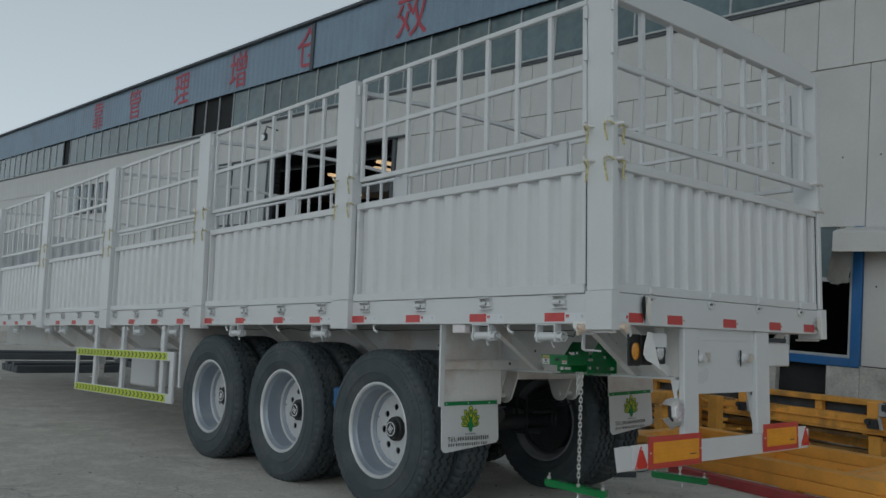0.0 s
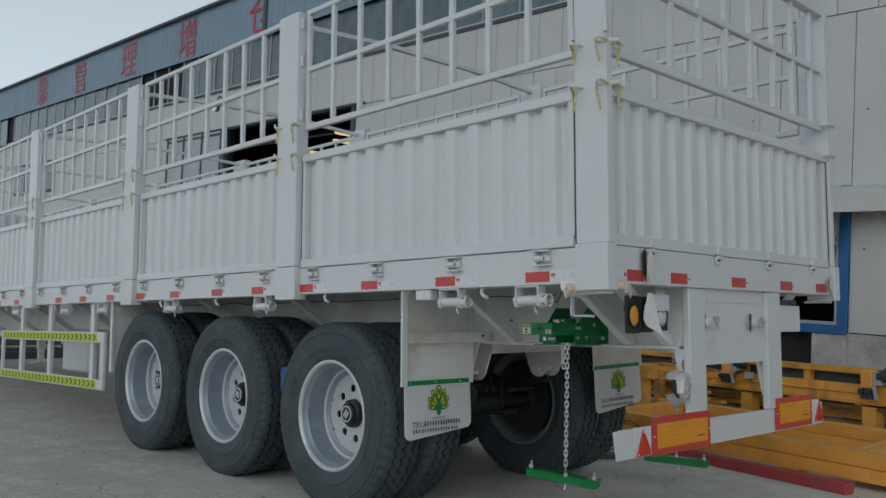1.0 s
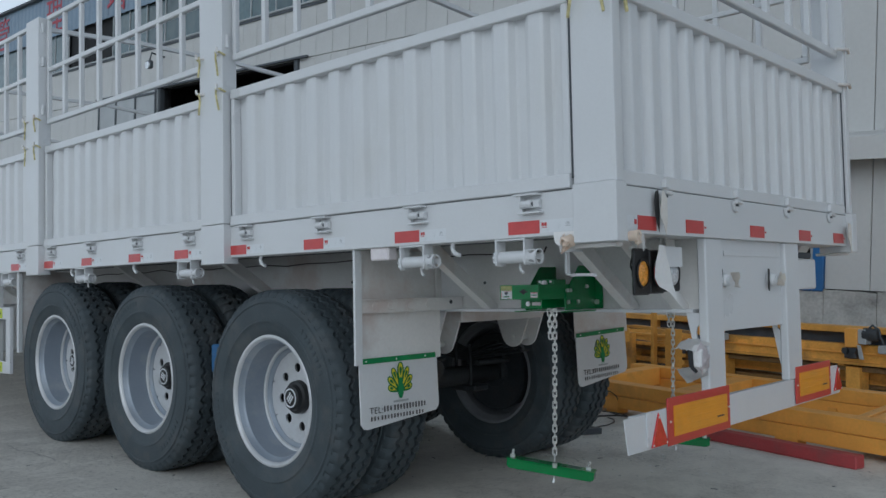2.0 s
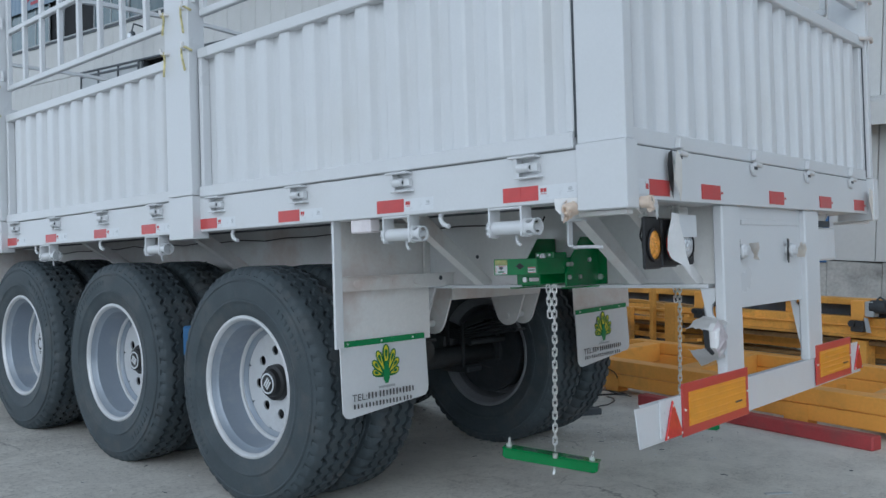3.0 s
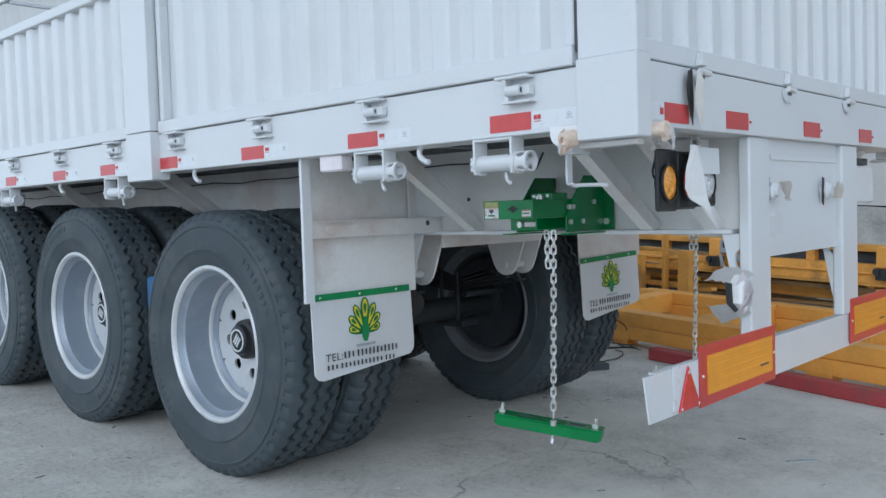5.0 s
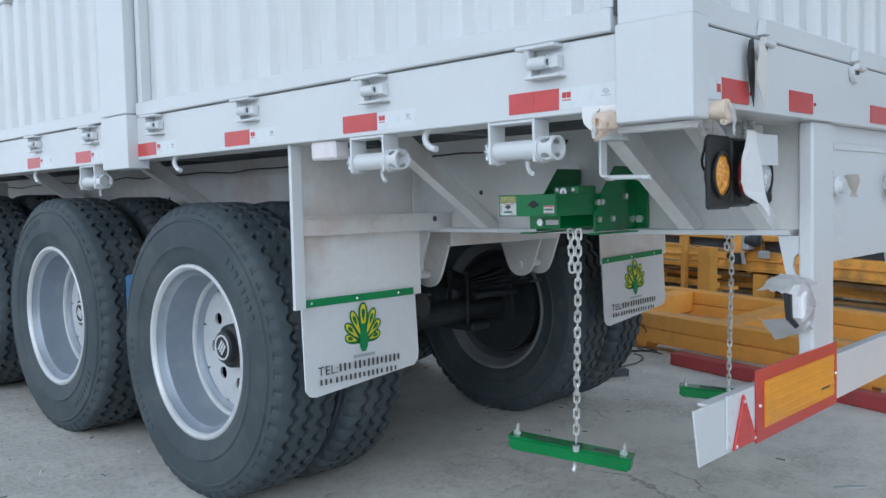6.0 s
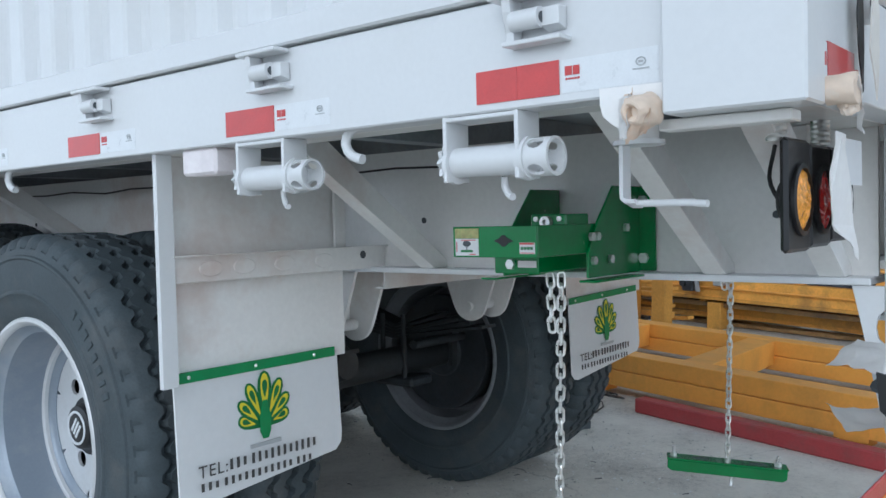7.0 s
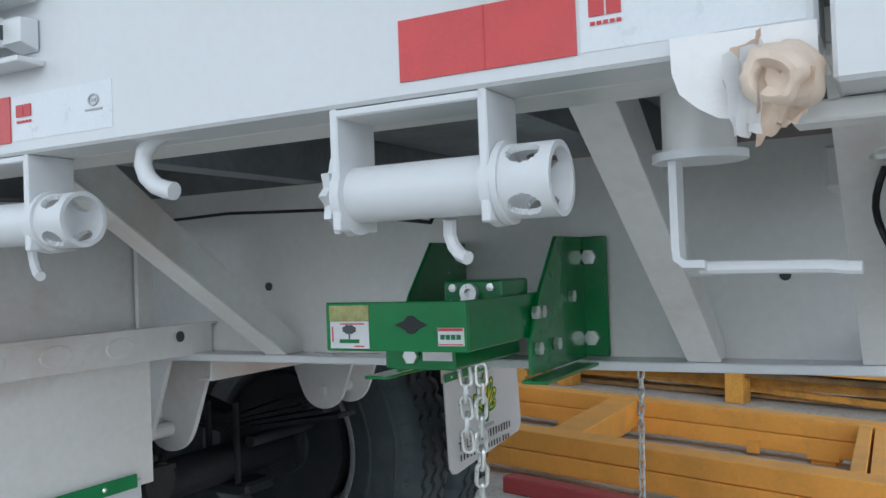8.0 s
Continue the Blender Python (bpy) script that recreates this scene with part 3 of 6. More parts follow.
def make_deck():
    for side, (x0, x1) in (("left", (0.0, 0.06)), ("right", (WIDE - 0.06, WIDE))):
        part("side_beam", box(x0, x1, 0.158, LONG, 1.262, 1.4285, 0.003), WHITE, trailer)
        inner = (0.06, 0.13) if side == "left" else (WIDE - 0.13, WIDE - 0.06)
        part("beam_flange", box(*inner, 0.158, LONG, 1.262, 1.272, 0.002), CHASSIS, trailer)
    part("rear_beam", box(0.0475, WIDE - 0.0475, 0.0, 0.06, 1.262, 1.433, 0.002), WHITE, trailer)
    part("rear_beam_flange", box(0.055, WIDE - 0.055, 0.06, 0.16, 1.262, 1.272, 0.002), CHASSIS, trailer)
    part("deck_plate", box(0.06, WIDE - 0.06, 0.06, LONG, 1.405, 1.42, 0), UNDERDECK, trailer, "dark grey steel deck plate")
    y = 0.50
    while y < LONG:
        part("cross_member", box(0.06, WIDE - 0.06, y, y + 0.006, 1.30, 1.404, 0.001), UNDERDECK, trailer, "dark grey cross channel under the deck")
        part("channel_flange", box(0.06, WIDE - 0.06, y + 0.0065, y + 0.06, 1.30, 1.307, 0.001), UNDERDECK, trailer)
        y += 0.62
    for web in (0.79, WIDE - 0.80):
        part("main_rail", box(web, web + 0.012, 0.075, LONG - 0.2, 0.965, 1.299, 0), CHASSIS, trailer, "grey-white welded main rail")
        part("rail_flange", box(web - 0.065, web + 0.077, 0.075, LONG - 0.2, 0.95, 0.965, 0.002), WHITE, trailer)
    # slanting gussets from the side beam down to the main rail
    for y in (0.125, 0.365, 1.18, 2.9, 4.2, 5.5, 6.8, 8.1, 9.4, 10.7):
        for mir in (False, True):
            poly = [(0.180, 1.325), (0.30, 1.325), (0.79, 0.985), (0.79, 0.966), (0.742, 0.966)]
            if mir:
                poly = [(WIDE - a, b) for a, b in poly]
            part("gusset", prism(poly, "y", y, y + 0.012, bevel=0.001), CHASSIS, trailer)
            fl = [(0.167, 1.325), (0.179, 1.325), (0.740, 0.966), (0.728, 0.966)]
            if mir:
                fl = [(WIDE - a, b) for a, b in fl]
            part("gusset_flange", prism(fl, "y", y - 0.004, y + 0.046, bevel=0.001), CHASSIS, trailer)


make_deck()


def make_posts():
    for i, (a, b) in enumerate(POSTS):
        for mir in (False, True):
            x0, x1 = (-0.045, 0.047) if not mir else (WIDE - 0.047, WIDE + 0.045)
            if i == 0:
                x0, x1 = (-0.002, 0.045) if not mir else (WIDE - 0.045, WIDE + 0.002)
            p = part("corner_post" if i == 0 else "post", box(x0, x1, a, b, 1.4445, 3.13, 0.0035), WHITE, trailer)
            out = 0.026 if i == 0 else 0.0
            f0, f1 = (x0 - out, x1) if not mir else (x0, x1 + out)
            part("post_foot", box(f0, f1, a - out * 0.5, b - out * 0.4, 1.228, 1.4415, 0.003), WHITE, p)
            if i == 0:
                part("post_base_plate", box(x0 + 0.028, x1 + (0.02 if not mir else -0.028), a + 0.022, b + 0.02, 1.212, 1.227, 0.002), CHASSIS, p)
        if 0 < i < 6:
            part("roof_bow", sweep([(0.055, (a + b) / 2, 3.08), (0.8, (a + b) / 2, 3.12), (1.7, (a + b) / 2, 3.12), (WIDE - 0.055, (a + b) / 2, 3.08)], 0, flat=(0.04, 0.03)), WHITE, trailer)


make_posts()


def make_side_panels():
    bays = [(POSTS[i][1] + 0.012, POSTS[i + 1][0] - 0.012) for i in range(6)]
    for a, b in bays:
        n = b - a
        for mir in (False, True):
            x = 0.046 if not mir else WIDE - 0.046
            # ribbed sheet framed by rails
            m = pose(x, b, 1.475, 0, 0, -90) if not mir else pose(x, a, 1.475, 0, 0, 90)
            sheet = part("side_panel", corrugated(n, 0.66, 0.158, 0.034, 0.003, 0.075), WHITE, trailer, "white ribbed drop-side panel", m)
            inv = m.inverted()
            def rail(nm, x0, x1, y0, y1, z0, z1):
                if mir:
                    x0, x1 = WIDE - x1, WIDE - x0
                part(nm, box(x0, x1, y0, y1, z0, z1, 0.004), WHITE, sheet, "", inv)
            rail("top_rail", -0.004, 0.046, a, b, 2.122, 2.172)
            rail("bottom_rail", -0.012, 0.046, a, b, 1.4325, 1.486)
            rail("end_stile", -0.001, 0.046, a, a + 0.03, 1.486, 2.122)
            rail("end_stile", -0.001, 0.046, b - 0.03, b, 1.486, 2.122)
    # dark strips set in the panel gaps stand for the shade inside them
    for a, b in bays:
        for mir in (False, True):
            for y0, y1 in ((a - 0.009, a - 0.001), (b + 0.001, b + 0.009)):
                lo, hi = (0.004, 0.03) if not mir else (WIDE - 0.03, WIDE - 0.004)
                part("gap_seal", box(lo, hi, y0, y1, 1.47, 2.165, 0), TRIM, trailer, "thin dark strip for the shade in the panel gap")
    for a, b in bays:
        for mir in (False, True):
            lo, hi = (0.008, 0.040) if not mir else (WIDE - 0.040, WIDE - 0.008)
            f = part("stake_frame", box(lo, hi, a + 0.004, b - 0.004, 2.335, 2.372, 0.005), WHITE, trailer, "white welded stake frame above the panel")
            part("mid_rail", box(lo, hi, a + 0.035, b - 0.035, 2.722, 2.756, 0.005), WHITE, f)
            top = 3.108 if not mir else 3.048
            part("top_rail", box(lo, hi, a + 0.004, b - 0.004, top, top + 0.034, 0.005), WHITE, f)
            k = max(2, round((b - a) / 0.285))
            for j in range(k + 1):
                y = a + 0.02 + (b - a - 0.04) * j / k
                part("stake", box(lo + 0.002, hi - 0.002, y - 0.016, y + 0.016, 2.372, top, 0.003), WHITE, f)


make_side_panels()


def make_rear_gate():
    m = pose(0.055, 0.044, 1.475)
    sheet = part("rear_gate", corrugated(WIDE - 0.11, 0.66, 0.142, 0.038, 0.003, 0.07), WHITE, trailer, "white ribbed rear gate panel", m)
    inv = m.inverted()
    part("top_rail", box(0.05, WIDE - 0.05, -0.010, 0.045, 2.122, 2.176, 0.004), WHITE, sheet, "", inv)
    part("bottom_rail", box(0.05, WIDE - 0.05, 0.0, 0.045, 1.436, 1.49, 0.004), WHITE, sheet, "", inv)
    for x in (0.05, WIDE - 0.09):
        part("end_stile", box(x, x + 0.04, 0.002, 0.045, 1.49, 2.122, 0.004), WHITE, sheet, "", inv)
    f = part("rear_stake_frame", box(0.06, WIDE - 0.06, 0.006, 0.042, 2.325, 2.37, 0.005), WHITE, trailer, "white welded rear stake frame")
    part("mid_rail", box(0.06, WIDE - 0.06, 0.006, 0.042, 2.715, 2.755, 0.005), WHITE, f)
    for x in (0.33, 0.62, 0.91, 1.19, 1.48, 1.77, 2.03, 2.30):
        part("stake", box(x - 0.018, x + 0.018, 0.01, 0.04, 2.37, 3.13, 0.003), WHITE, f)
    top = [(x, 3.30 - 0.10 * ((x - WIDE / 2) / (WIDE / 2)) ** 2) for x in [i * WIDE / 16 for i in range(17)]]
    poly = [(0, 3.10)] + top + [(WIDE, 3.10)]
    part("arched_header", prism(poly, "y", -0.012, 0.05, bevel=0.004), WHITE, f, "white arched header board")
    # dark seam lines at the sides and foot of the gate
    for x in (0.0465, WIDE - 0.0505):
        part("gate_seal", box(x, x + 0.004, -0.003, 0.03, 1.45, 2.17, 0), TRIM, trailer, "thin dark seam line beside the gate")
    part("gate_seal", box(0.05, WIDE - 0.05, 0.002, 0.03, 1.4335, 1.4358, 0), TRIM, trailer, "thin dark seam line under the gate")
    front = part("front_wall", corrugated(WIDE - 0.12, 1.6, 0.165, 0.03, 0.003), WHITE, trailer, "white front bulkhead", pose(WIDE - 0.06, LONG - 0.02, 1.44, 0, 0, 180))
    return front


make_rear_gate()


# wheels
def tyre_profile():
    R = 0.563
    p = [(-0.115, 0.318), (-0.134, 0.336), (-0.146, 0.375), (-0.150, 0.395), (-0.155, 0.400), (-0.155, 0.406), (-0.151, 0.410), (-0.153, 0.45), (-0.148, 0.492), (-0.152, 0.497), (-0.150, 0.503), (-0.144, 0.506), (-0.140, 0.522), (-0.136, 0.528), (-0.128, 0.545), (-0.116, 0.557)]
    tread = []
    for g in (-0.066, -0.0, 0.066):
        tread += [(g - 0.013, R - 0.001), (g - 0.007, R - 0.019), (g + 0.007, R - 0.019), (g + 0.013, R - 0.001)]
    return p + tread + [(-a, r) for a, r in reversed(p)]


def tyre_zig(i, k, h, r):
    ph = k % 4
    if 16 <= i < 28:
        h += 0.010 * (-1 if ph in (0, 1) else 1)
    if i in (13, 14, 15, 28, 29, 30) and ph == 0:
        r -= 0.013 if i in (15, 28) else 0.008
        h -= 0.004 * (1 if h > 0 else -1)
    return h, r


TYRE = finish(lathe(tyre_profile(), 216, "x", closed=True, zig=tyre_zig), RUBBER, "tyre", True)
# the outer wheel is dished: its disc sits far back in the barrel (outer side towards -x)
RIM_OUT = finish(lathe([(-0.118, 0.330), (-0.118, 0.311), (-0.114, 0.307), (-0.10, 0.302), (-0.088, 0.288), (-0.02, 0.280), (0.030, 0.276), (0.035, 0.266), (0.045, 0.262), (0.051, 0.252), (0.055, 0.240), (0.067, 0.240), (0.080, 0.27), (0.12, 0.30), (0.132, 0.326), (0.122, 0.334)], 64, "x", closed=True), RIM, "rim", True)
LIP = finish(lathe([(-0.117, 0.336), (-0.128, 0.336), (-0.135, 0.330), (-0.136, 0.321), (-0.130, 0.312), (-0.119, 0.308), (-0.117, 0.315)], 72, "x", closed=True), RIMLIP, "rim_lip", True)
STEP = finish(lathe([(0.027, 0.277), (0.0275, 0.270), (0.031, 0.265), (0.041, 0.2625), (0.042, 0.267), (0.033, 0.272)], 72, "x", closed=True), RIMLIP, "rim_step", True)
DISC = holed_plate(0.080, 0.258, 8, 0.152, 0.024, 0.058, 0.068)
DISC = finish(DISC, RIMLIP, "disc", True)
HUB = finish(lathe([(-0.006, 0.0), (-0.006, 0.050), (0.0, 0.062), (0.022, 0.068), (0.028, 0.084), (0.058, 0.088), (0.062, 0.0)], 28, "x"), BLACK, "hub_cap", True)
CAPMARK = finish(lathe([(-0.0085, 0.043), (-0.0085, 0.049), (-0.006, 0.050), (-0.006, 0.042)], 28, "x", closed=True), WHITETAPE, "cap_ring", True)
bar_mark = bmesh.new()
for dz in (-0.014, 0.0, 0.014):
    box(-0.0085, -0.006, -0.024, 0.024, dz - 0.004, dz + 0.004, 0, bar_mark)
CAPBARS = finish(bar_mark, WHITETAPE, "cap_mark")
# inner lip and rim: same meshes in the shaded tone
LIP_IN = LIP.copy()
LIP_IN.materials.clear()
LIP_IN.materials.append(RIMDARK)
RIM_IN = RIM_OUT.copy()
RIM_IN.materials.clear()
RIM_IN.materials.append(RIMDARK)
DRUM = finish(lathe([(-0.088, 0.05), (-0.088, 0.10), (-0.080, 0.108), (-0.078, 0.222), (-0.086, 0.232), (-0.086, 0.248), (-0.066, 0.252), (-0.02, 0.246), (-0.01, 0.238), (0.10, 0.232), (0.12, 0.08)], 48, "x"), DARKSTEEL, "brake_drum", True)


MARK = finish(box(-0.1555, -0.150, 0.4425, 0.470, -0.011, 0.011, 0.002), RUBBER, "raised_mark")


def make_wheels():
    slope = math.tan(radians(1.84))
    for y in (2.115, 3.43, 4.745):
        z = 0.508 + (y - 2.115) * slope
        for mir in (False, True):
            for k, x in enumerate((0.185, 0.520)):
                m = pose(x, y, z, 37 * k + 61 * y, 0, 0)
                if k == 1:
                    m = m @ pose(0, 0, 0, 0, 0, 180)
                if mir:
                    m = pose(WIDE - x, y, z, 23 * k + 47 * y, 0, 180 if k == 0 else 0)
                w = attach("wheel", TYRE, trailer, m @ Matrix.Diagonal((1, 1.028, 1.028, 1)), "black heavy-tread tyre on a silver dished steel wheel")
                attach("rim", RIM_OUT if k == 0 else RIM_IN, w, None, "silver painted steel rim, barrel darkened for shade" if k == 0 else "inner rim darkened for shade")
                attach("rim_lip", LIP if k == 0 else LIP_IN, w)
                if k == 0 and not mir:
                    for q in range(20):
                        attach("raised_mark", MARK, w, pose(0, 0, 0, (q * 4.3 if q < 8 else 150 + q * 4.3), 0, 0) @ Matrix.Diagonal((1, 1, 0.6 + 0.4 * (q % 3) / 2, 1)))
                if k == 0:
                    attach("disc", DISC, w), attach("rim_step", STEP, w)
                    attach("hub_cap", HUB, w, None, "black hub cap with a pale emblem")
                    attach("cap_ring", CAPMARK, w), attach("cap_mark", CAPBARS, w)
                else:
                    attach("brake_drum", DRUM, w)
        ax = part("axle", sweep([(0.45, y, z), (WIDE - 0.45, y, z)], 0.062, 20), AXLE, trailer, "dark round axle beam", smooth=True)
        for x in (0.86, WIDE - 0.86):
            for j in range(5):
                part("spring_leaf", sweep([(x, y - 0.46 + 0.06 * j, z + 0.17 + 0.0125 * j), (x, y, z + 0.10 + 0.0125 * j), (x, y + 0.46 - 0.06 * j, z + 0.17 + 0.0125 * j)], 0, flat=(0.09, 0.012)), AXLE, ax)
            for dy in (-0.06, 0.06):
                part("u_bolt", sweep([(x - 0.055, y + dy, z - 0.09), (x - 0.055, y + dy, z + 0.20)], 0.011, 8), AXLE, ax)
            part("spring_seat", box(x - 0.07, x + 0.07, y - 0.11, y + 0.11, z - 0.10, z - 0.06, 0.01), DARKSTEEL, ax)
        part("brake_chamber", lathe([(-0.09, 0.0), (-0.09, 0.05), (-0.05, 0.066), (0.05, 0.066), (0.10, 0.045), (0.10, 0.0)], 20, "y"), AXLE, ax, "", pose(0.98, y - 0.24, z + 0.10), True)
        part("cam_shaft", sweep([(WIDE - 0.66, y - 0.17, z + 0.09), (WIDE - 0.98, y - 0.17, z + 0.09)], 0.018, 12), AXLE, ax, "", None, True)
        for x in (0.80, WIDE - 0.72):
            part("slack_adjuster", sweep([(x, y - 0.18, z + 0.19), (x, y - 0.165, z + 0.06), (x, y - 0.16, z - 0.03)], 0, flat=(0.035, 0.018)), ZINC if x < 1 else AXLE, ax, "worn steel brake adjuster" if x < 1 else "")
    part("hanger_tie", box(0.87, 1.60, 1.50, 1.508, 0.886, 0.949, 0.002), CHASSIS, trailer, "grey-white tie plate between the spring hangers")
    part("hanger_tie_fold", box(0.87, 1.60, 1.5082, 1.54, 0.886, 0.892, 0.001), CHASSIS, trailer)
    # spring hangers
    for y in (1.69, 2.77, 4.09, 5.19):
        for x in (0.86, WIDE - 0.86):
            zz = 0.95
            poly = [(y - 0.15, zz), (y + 0.15, zz), (y + 0.085, zz - 0.17)] + [(y + 0.08 * math.cos(k * math.pi / 14), zz - 0.17 - 0.075 * math.sin(k * math.pi / 14)) for k in range(1, 14)] + [(y - 0.085, zz - 0.17)]
            h = part("spring_hanger", prism(poly, "x", x - 0.075, x - 0.062, bevel=0.002), CHASSIS, trailer, "grey-white spring hanger bracket")
            part("hanger_cheek", prism(poly, "x", x + 0.062, x + 0.075, bevel=0.002), CHASSIS, h)
            part("hanger_web", box(x - 0.062, x + 0.062, y + 0.02, y + 0.032, zz - 0.20, zz, 0.002), CHASSIS, h)
            part("hanger_pin", sweep([(x - 0.09, y, zz - 0.19), (x + 0.09, y, zz - 0.19)], 0.018, 12), CHASSIS, h)


make_wheels()


# fittings of the trailer
def make_tapes():
    red = finish(box(-0.0016, -0.0002, 0.0, 0.15, 1.275, 1.325, 0), REDTAPE, "red_tape")
    clear = finish(box(-0.0006, -0.0001, -0.155, -0.003, 1.276, 1.324, 0), WHITETAPE, "white_tape")
    bm = box(-0.0018, -0.0011, -0.034, -0.0232, 1.301, 1.314, 0)
    box(-0.0018, -0.0011, -0.0215, -0.010, 1.301, 1.314, 0, bm)
    for k in range(5):
        box(-0.0018, -0.0011, -0.034 + k * 0.0049, -0.0305 + k * 0.0049, 1.2945, 1.2972, 0, bm)
    mark = finish(bm, PRINTRED, "print_mark")
    bm = bmesh.new()
    for k in range(20):
        a, b = (2 * math.pi * q / 20 for q in (k, k + 1))
        prism([(-0.129 + r * 1.25 * math.cos(c), 1.306 + r * math.sin(c)) for r, c in ((0.0062, a), (0.0062, b), (0.0048, b), (0.0048, a))], "x", -0.0018, -0.0011, bm)
    box(-0.0018, -0.0011, -0.1325, -0.1255, 1.3045, 1.3075, 0, bm)
    box(-0.0018, -0.0011, -0.1415, -0.117, 1.2955, 1.2972, 0, bm)
    grey = finish(bm, FRAME, "print_mark")
    ys = [0.32, 0.957, 1.60, 2.24, 2.82, 3.375, 4.04, 4.65] + [5.27 + 0.62 * i for i in range(15)]
    for y in ys:
        if y + 0.15 > LONG or any(a - 0.03 < y + 0.1 < b + 0.02 for a, b in POSTS[1:]):
            y += 0.1
        t = attach("red_tape", red, trailer, pose(0, y, 0), "red reflective tape strip")
        if y == ys[0]:
            part("tape_seam", box(-0.0022, -0.0016, 0.0735, 0.0748, 1.275, 1.325, 0), PRINTRED, t)
        if y > 0.2 and y < 7:
            attach("white_tape", clear, t), attach("print_mark", mark, t), attach("print_mark", grey, t)
    for x in (0.165, 0.54, 1.15, 1.73, 2.22):
        w = 0.15 if x > 0.3 else 0.135
        t = part("red_tape", box(x, x + w, -0.0035, -0.0005, 1.275, 1.328, 0), REDTAPE, trailer, "red reflective tape strip")
        part("print_mark", box(x + w + 0.012, x + w + 0.022, -0.0035, -0.0005, 1.298, 1.306, 0), PRINTRED, t)
    t = part("white_tape", box(0.05, 0.163, -0.003, -0.0005, 1.277, 1.326, 0), WHITETAPE, trailer)
    part("print_mark", box(0.14, 0.157, -0.004, -0.003, 1.294, 1.312, 0), PRINTRED, t)


make_tapes()


def make_latch(m, label):
    """A drop-side latch: lip plate, two ears, a pin barrel and a foot."""
    la = part("panel_latch", box(-0.042, -0.004, -0.048, 0.048, 1.416, 1.424, 0.002), WHITE, trailer, label, m)
    part("latch_ear", prism([(-0.002, 1.416), (-0.036, 1.416), (-0.034, 1.40), (-0.024, 1.372), (-0.024, 1.356), (-0.002, 1.356)], "y", 0.018, 0.030, bevel=0.001), WHITE, la)
    part("latch_barrel", sweep([(-0.024, -0.022, 1.386), (-0.024, 0.020, 1.386)], 0.0145, 16), WHITE, la, smooth=True)
    part("pin_bore", sweep([(-0.024, -0.0235, 1.386), (-0.024, -0.0215, 1.386)], 0.0075, 12), TRIM, la)
    part("latch_wedge", prism([(-0.002, 1.400), (-0.024, 1.398), (-0.024, 1.374), (-0.002, 1.368)], "y", -0.046, -0.020, bevel=0.001), WHITE, la)
    part("latch_foot", box(-0.034, -0.001, -0.052, 0.032, 1.352, 1.358, 0.001), WHITE, la)
    return la


def make_latches():
    first = make_latch(Matrix.Identity(4), "white painted panel latch on the side beam")
    grow = Matrix.Translation((0, 0, 1.392)) @ Matrix.Diagonal((1.0, 1.2, 1.06, 1)) @ Matrix.Translation((0, 0, -1.392))
    first.matrix_basis = pose(0, 0.36, 0) @ grow
    kids = [(o.name.split(".")[0], o.data) for o in first.children]
    spots = []
    for i in range(5):
        a, b = POSTS[i][1], POSTS[i + 1][0]
        spots += [a + (b - a) * k for k in (0.085, 0.36, 0.645, 0.93)]
    for y in spots[1:]:
        la = attach("panel_latch", first.data, trailer, pose(0, y, 0) @ grow, "white painted panel latch on the side beam")
        for nm, me in kids:
            attach(nm, me, la)
    for x in (0.365, 0.995, 1.575, 2.16):
        arc = [(x + 0.036 * math.cos(k * math.pi / 12), 1.424 - 0.044 * math.sin(k * math.pi / 12)) for k in range(13)]
        la = part("gate_keeper", prism(arc, "y", -0.016, -0.001, bevel=0.003), WHITE, trailer, "white half-round gate keeper on the rear beam")
        part("keeper_lug", prism([(x - 0.018, 1.442), (x + 0.016, 1.442), (x + 0.010, 1.474), (x - 0.008, 1.478)], "y", -0.020, -0.0005, bevel=0.002), WHITE, la)
        part("keeper_pin", sweep([(x - 0.030, -0.022, 1.424), (x + 0.026, -0.022, 1.421)], 0.009, 12), WHITE, la, "", None, True)
        # dark patch laid on the keeper as the pin's shadow
        part("pin_shadow_gap", box(x - 0.024, x + 0.004, -0.0185, -0.0162, 1.404, 1.414, 0), TRIM, la, "dark patch for the shadow under the pin")


make_latches()


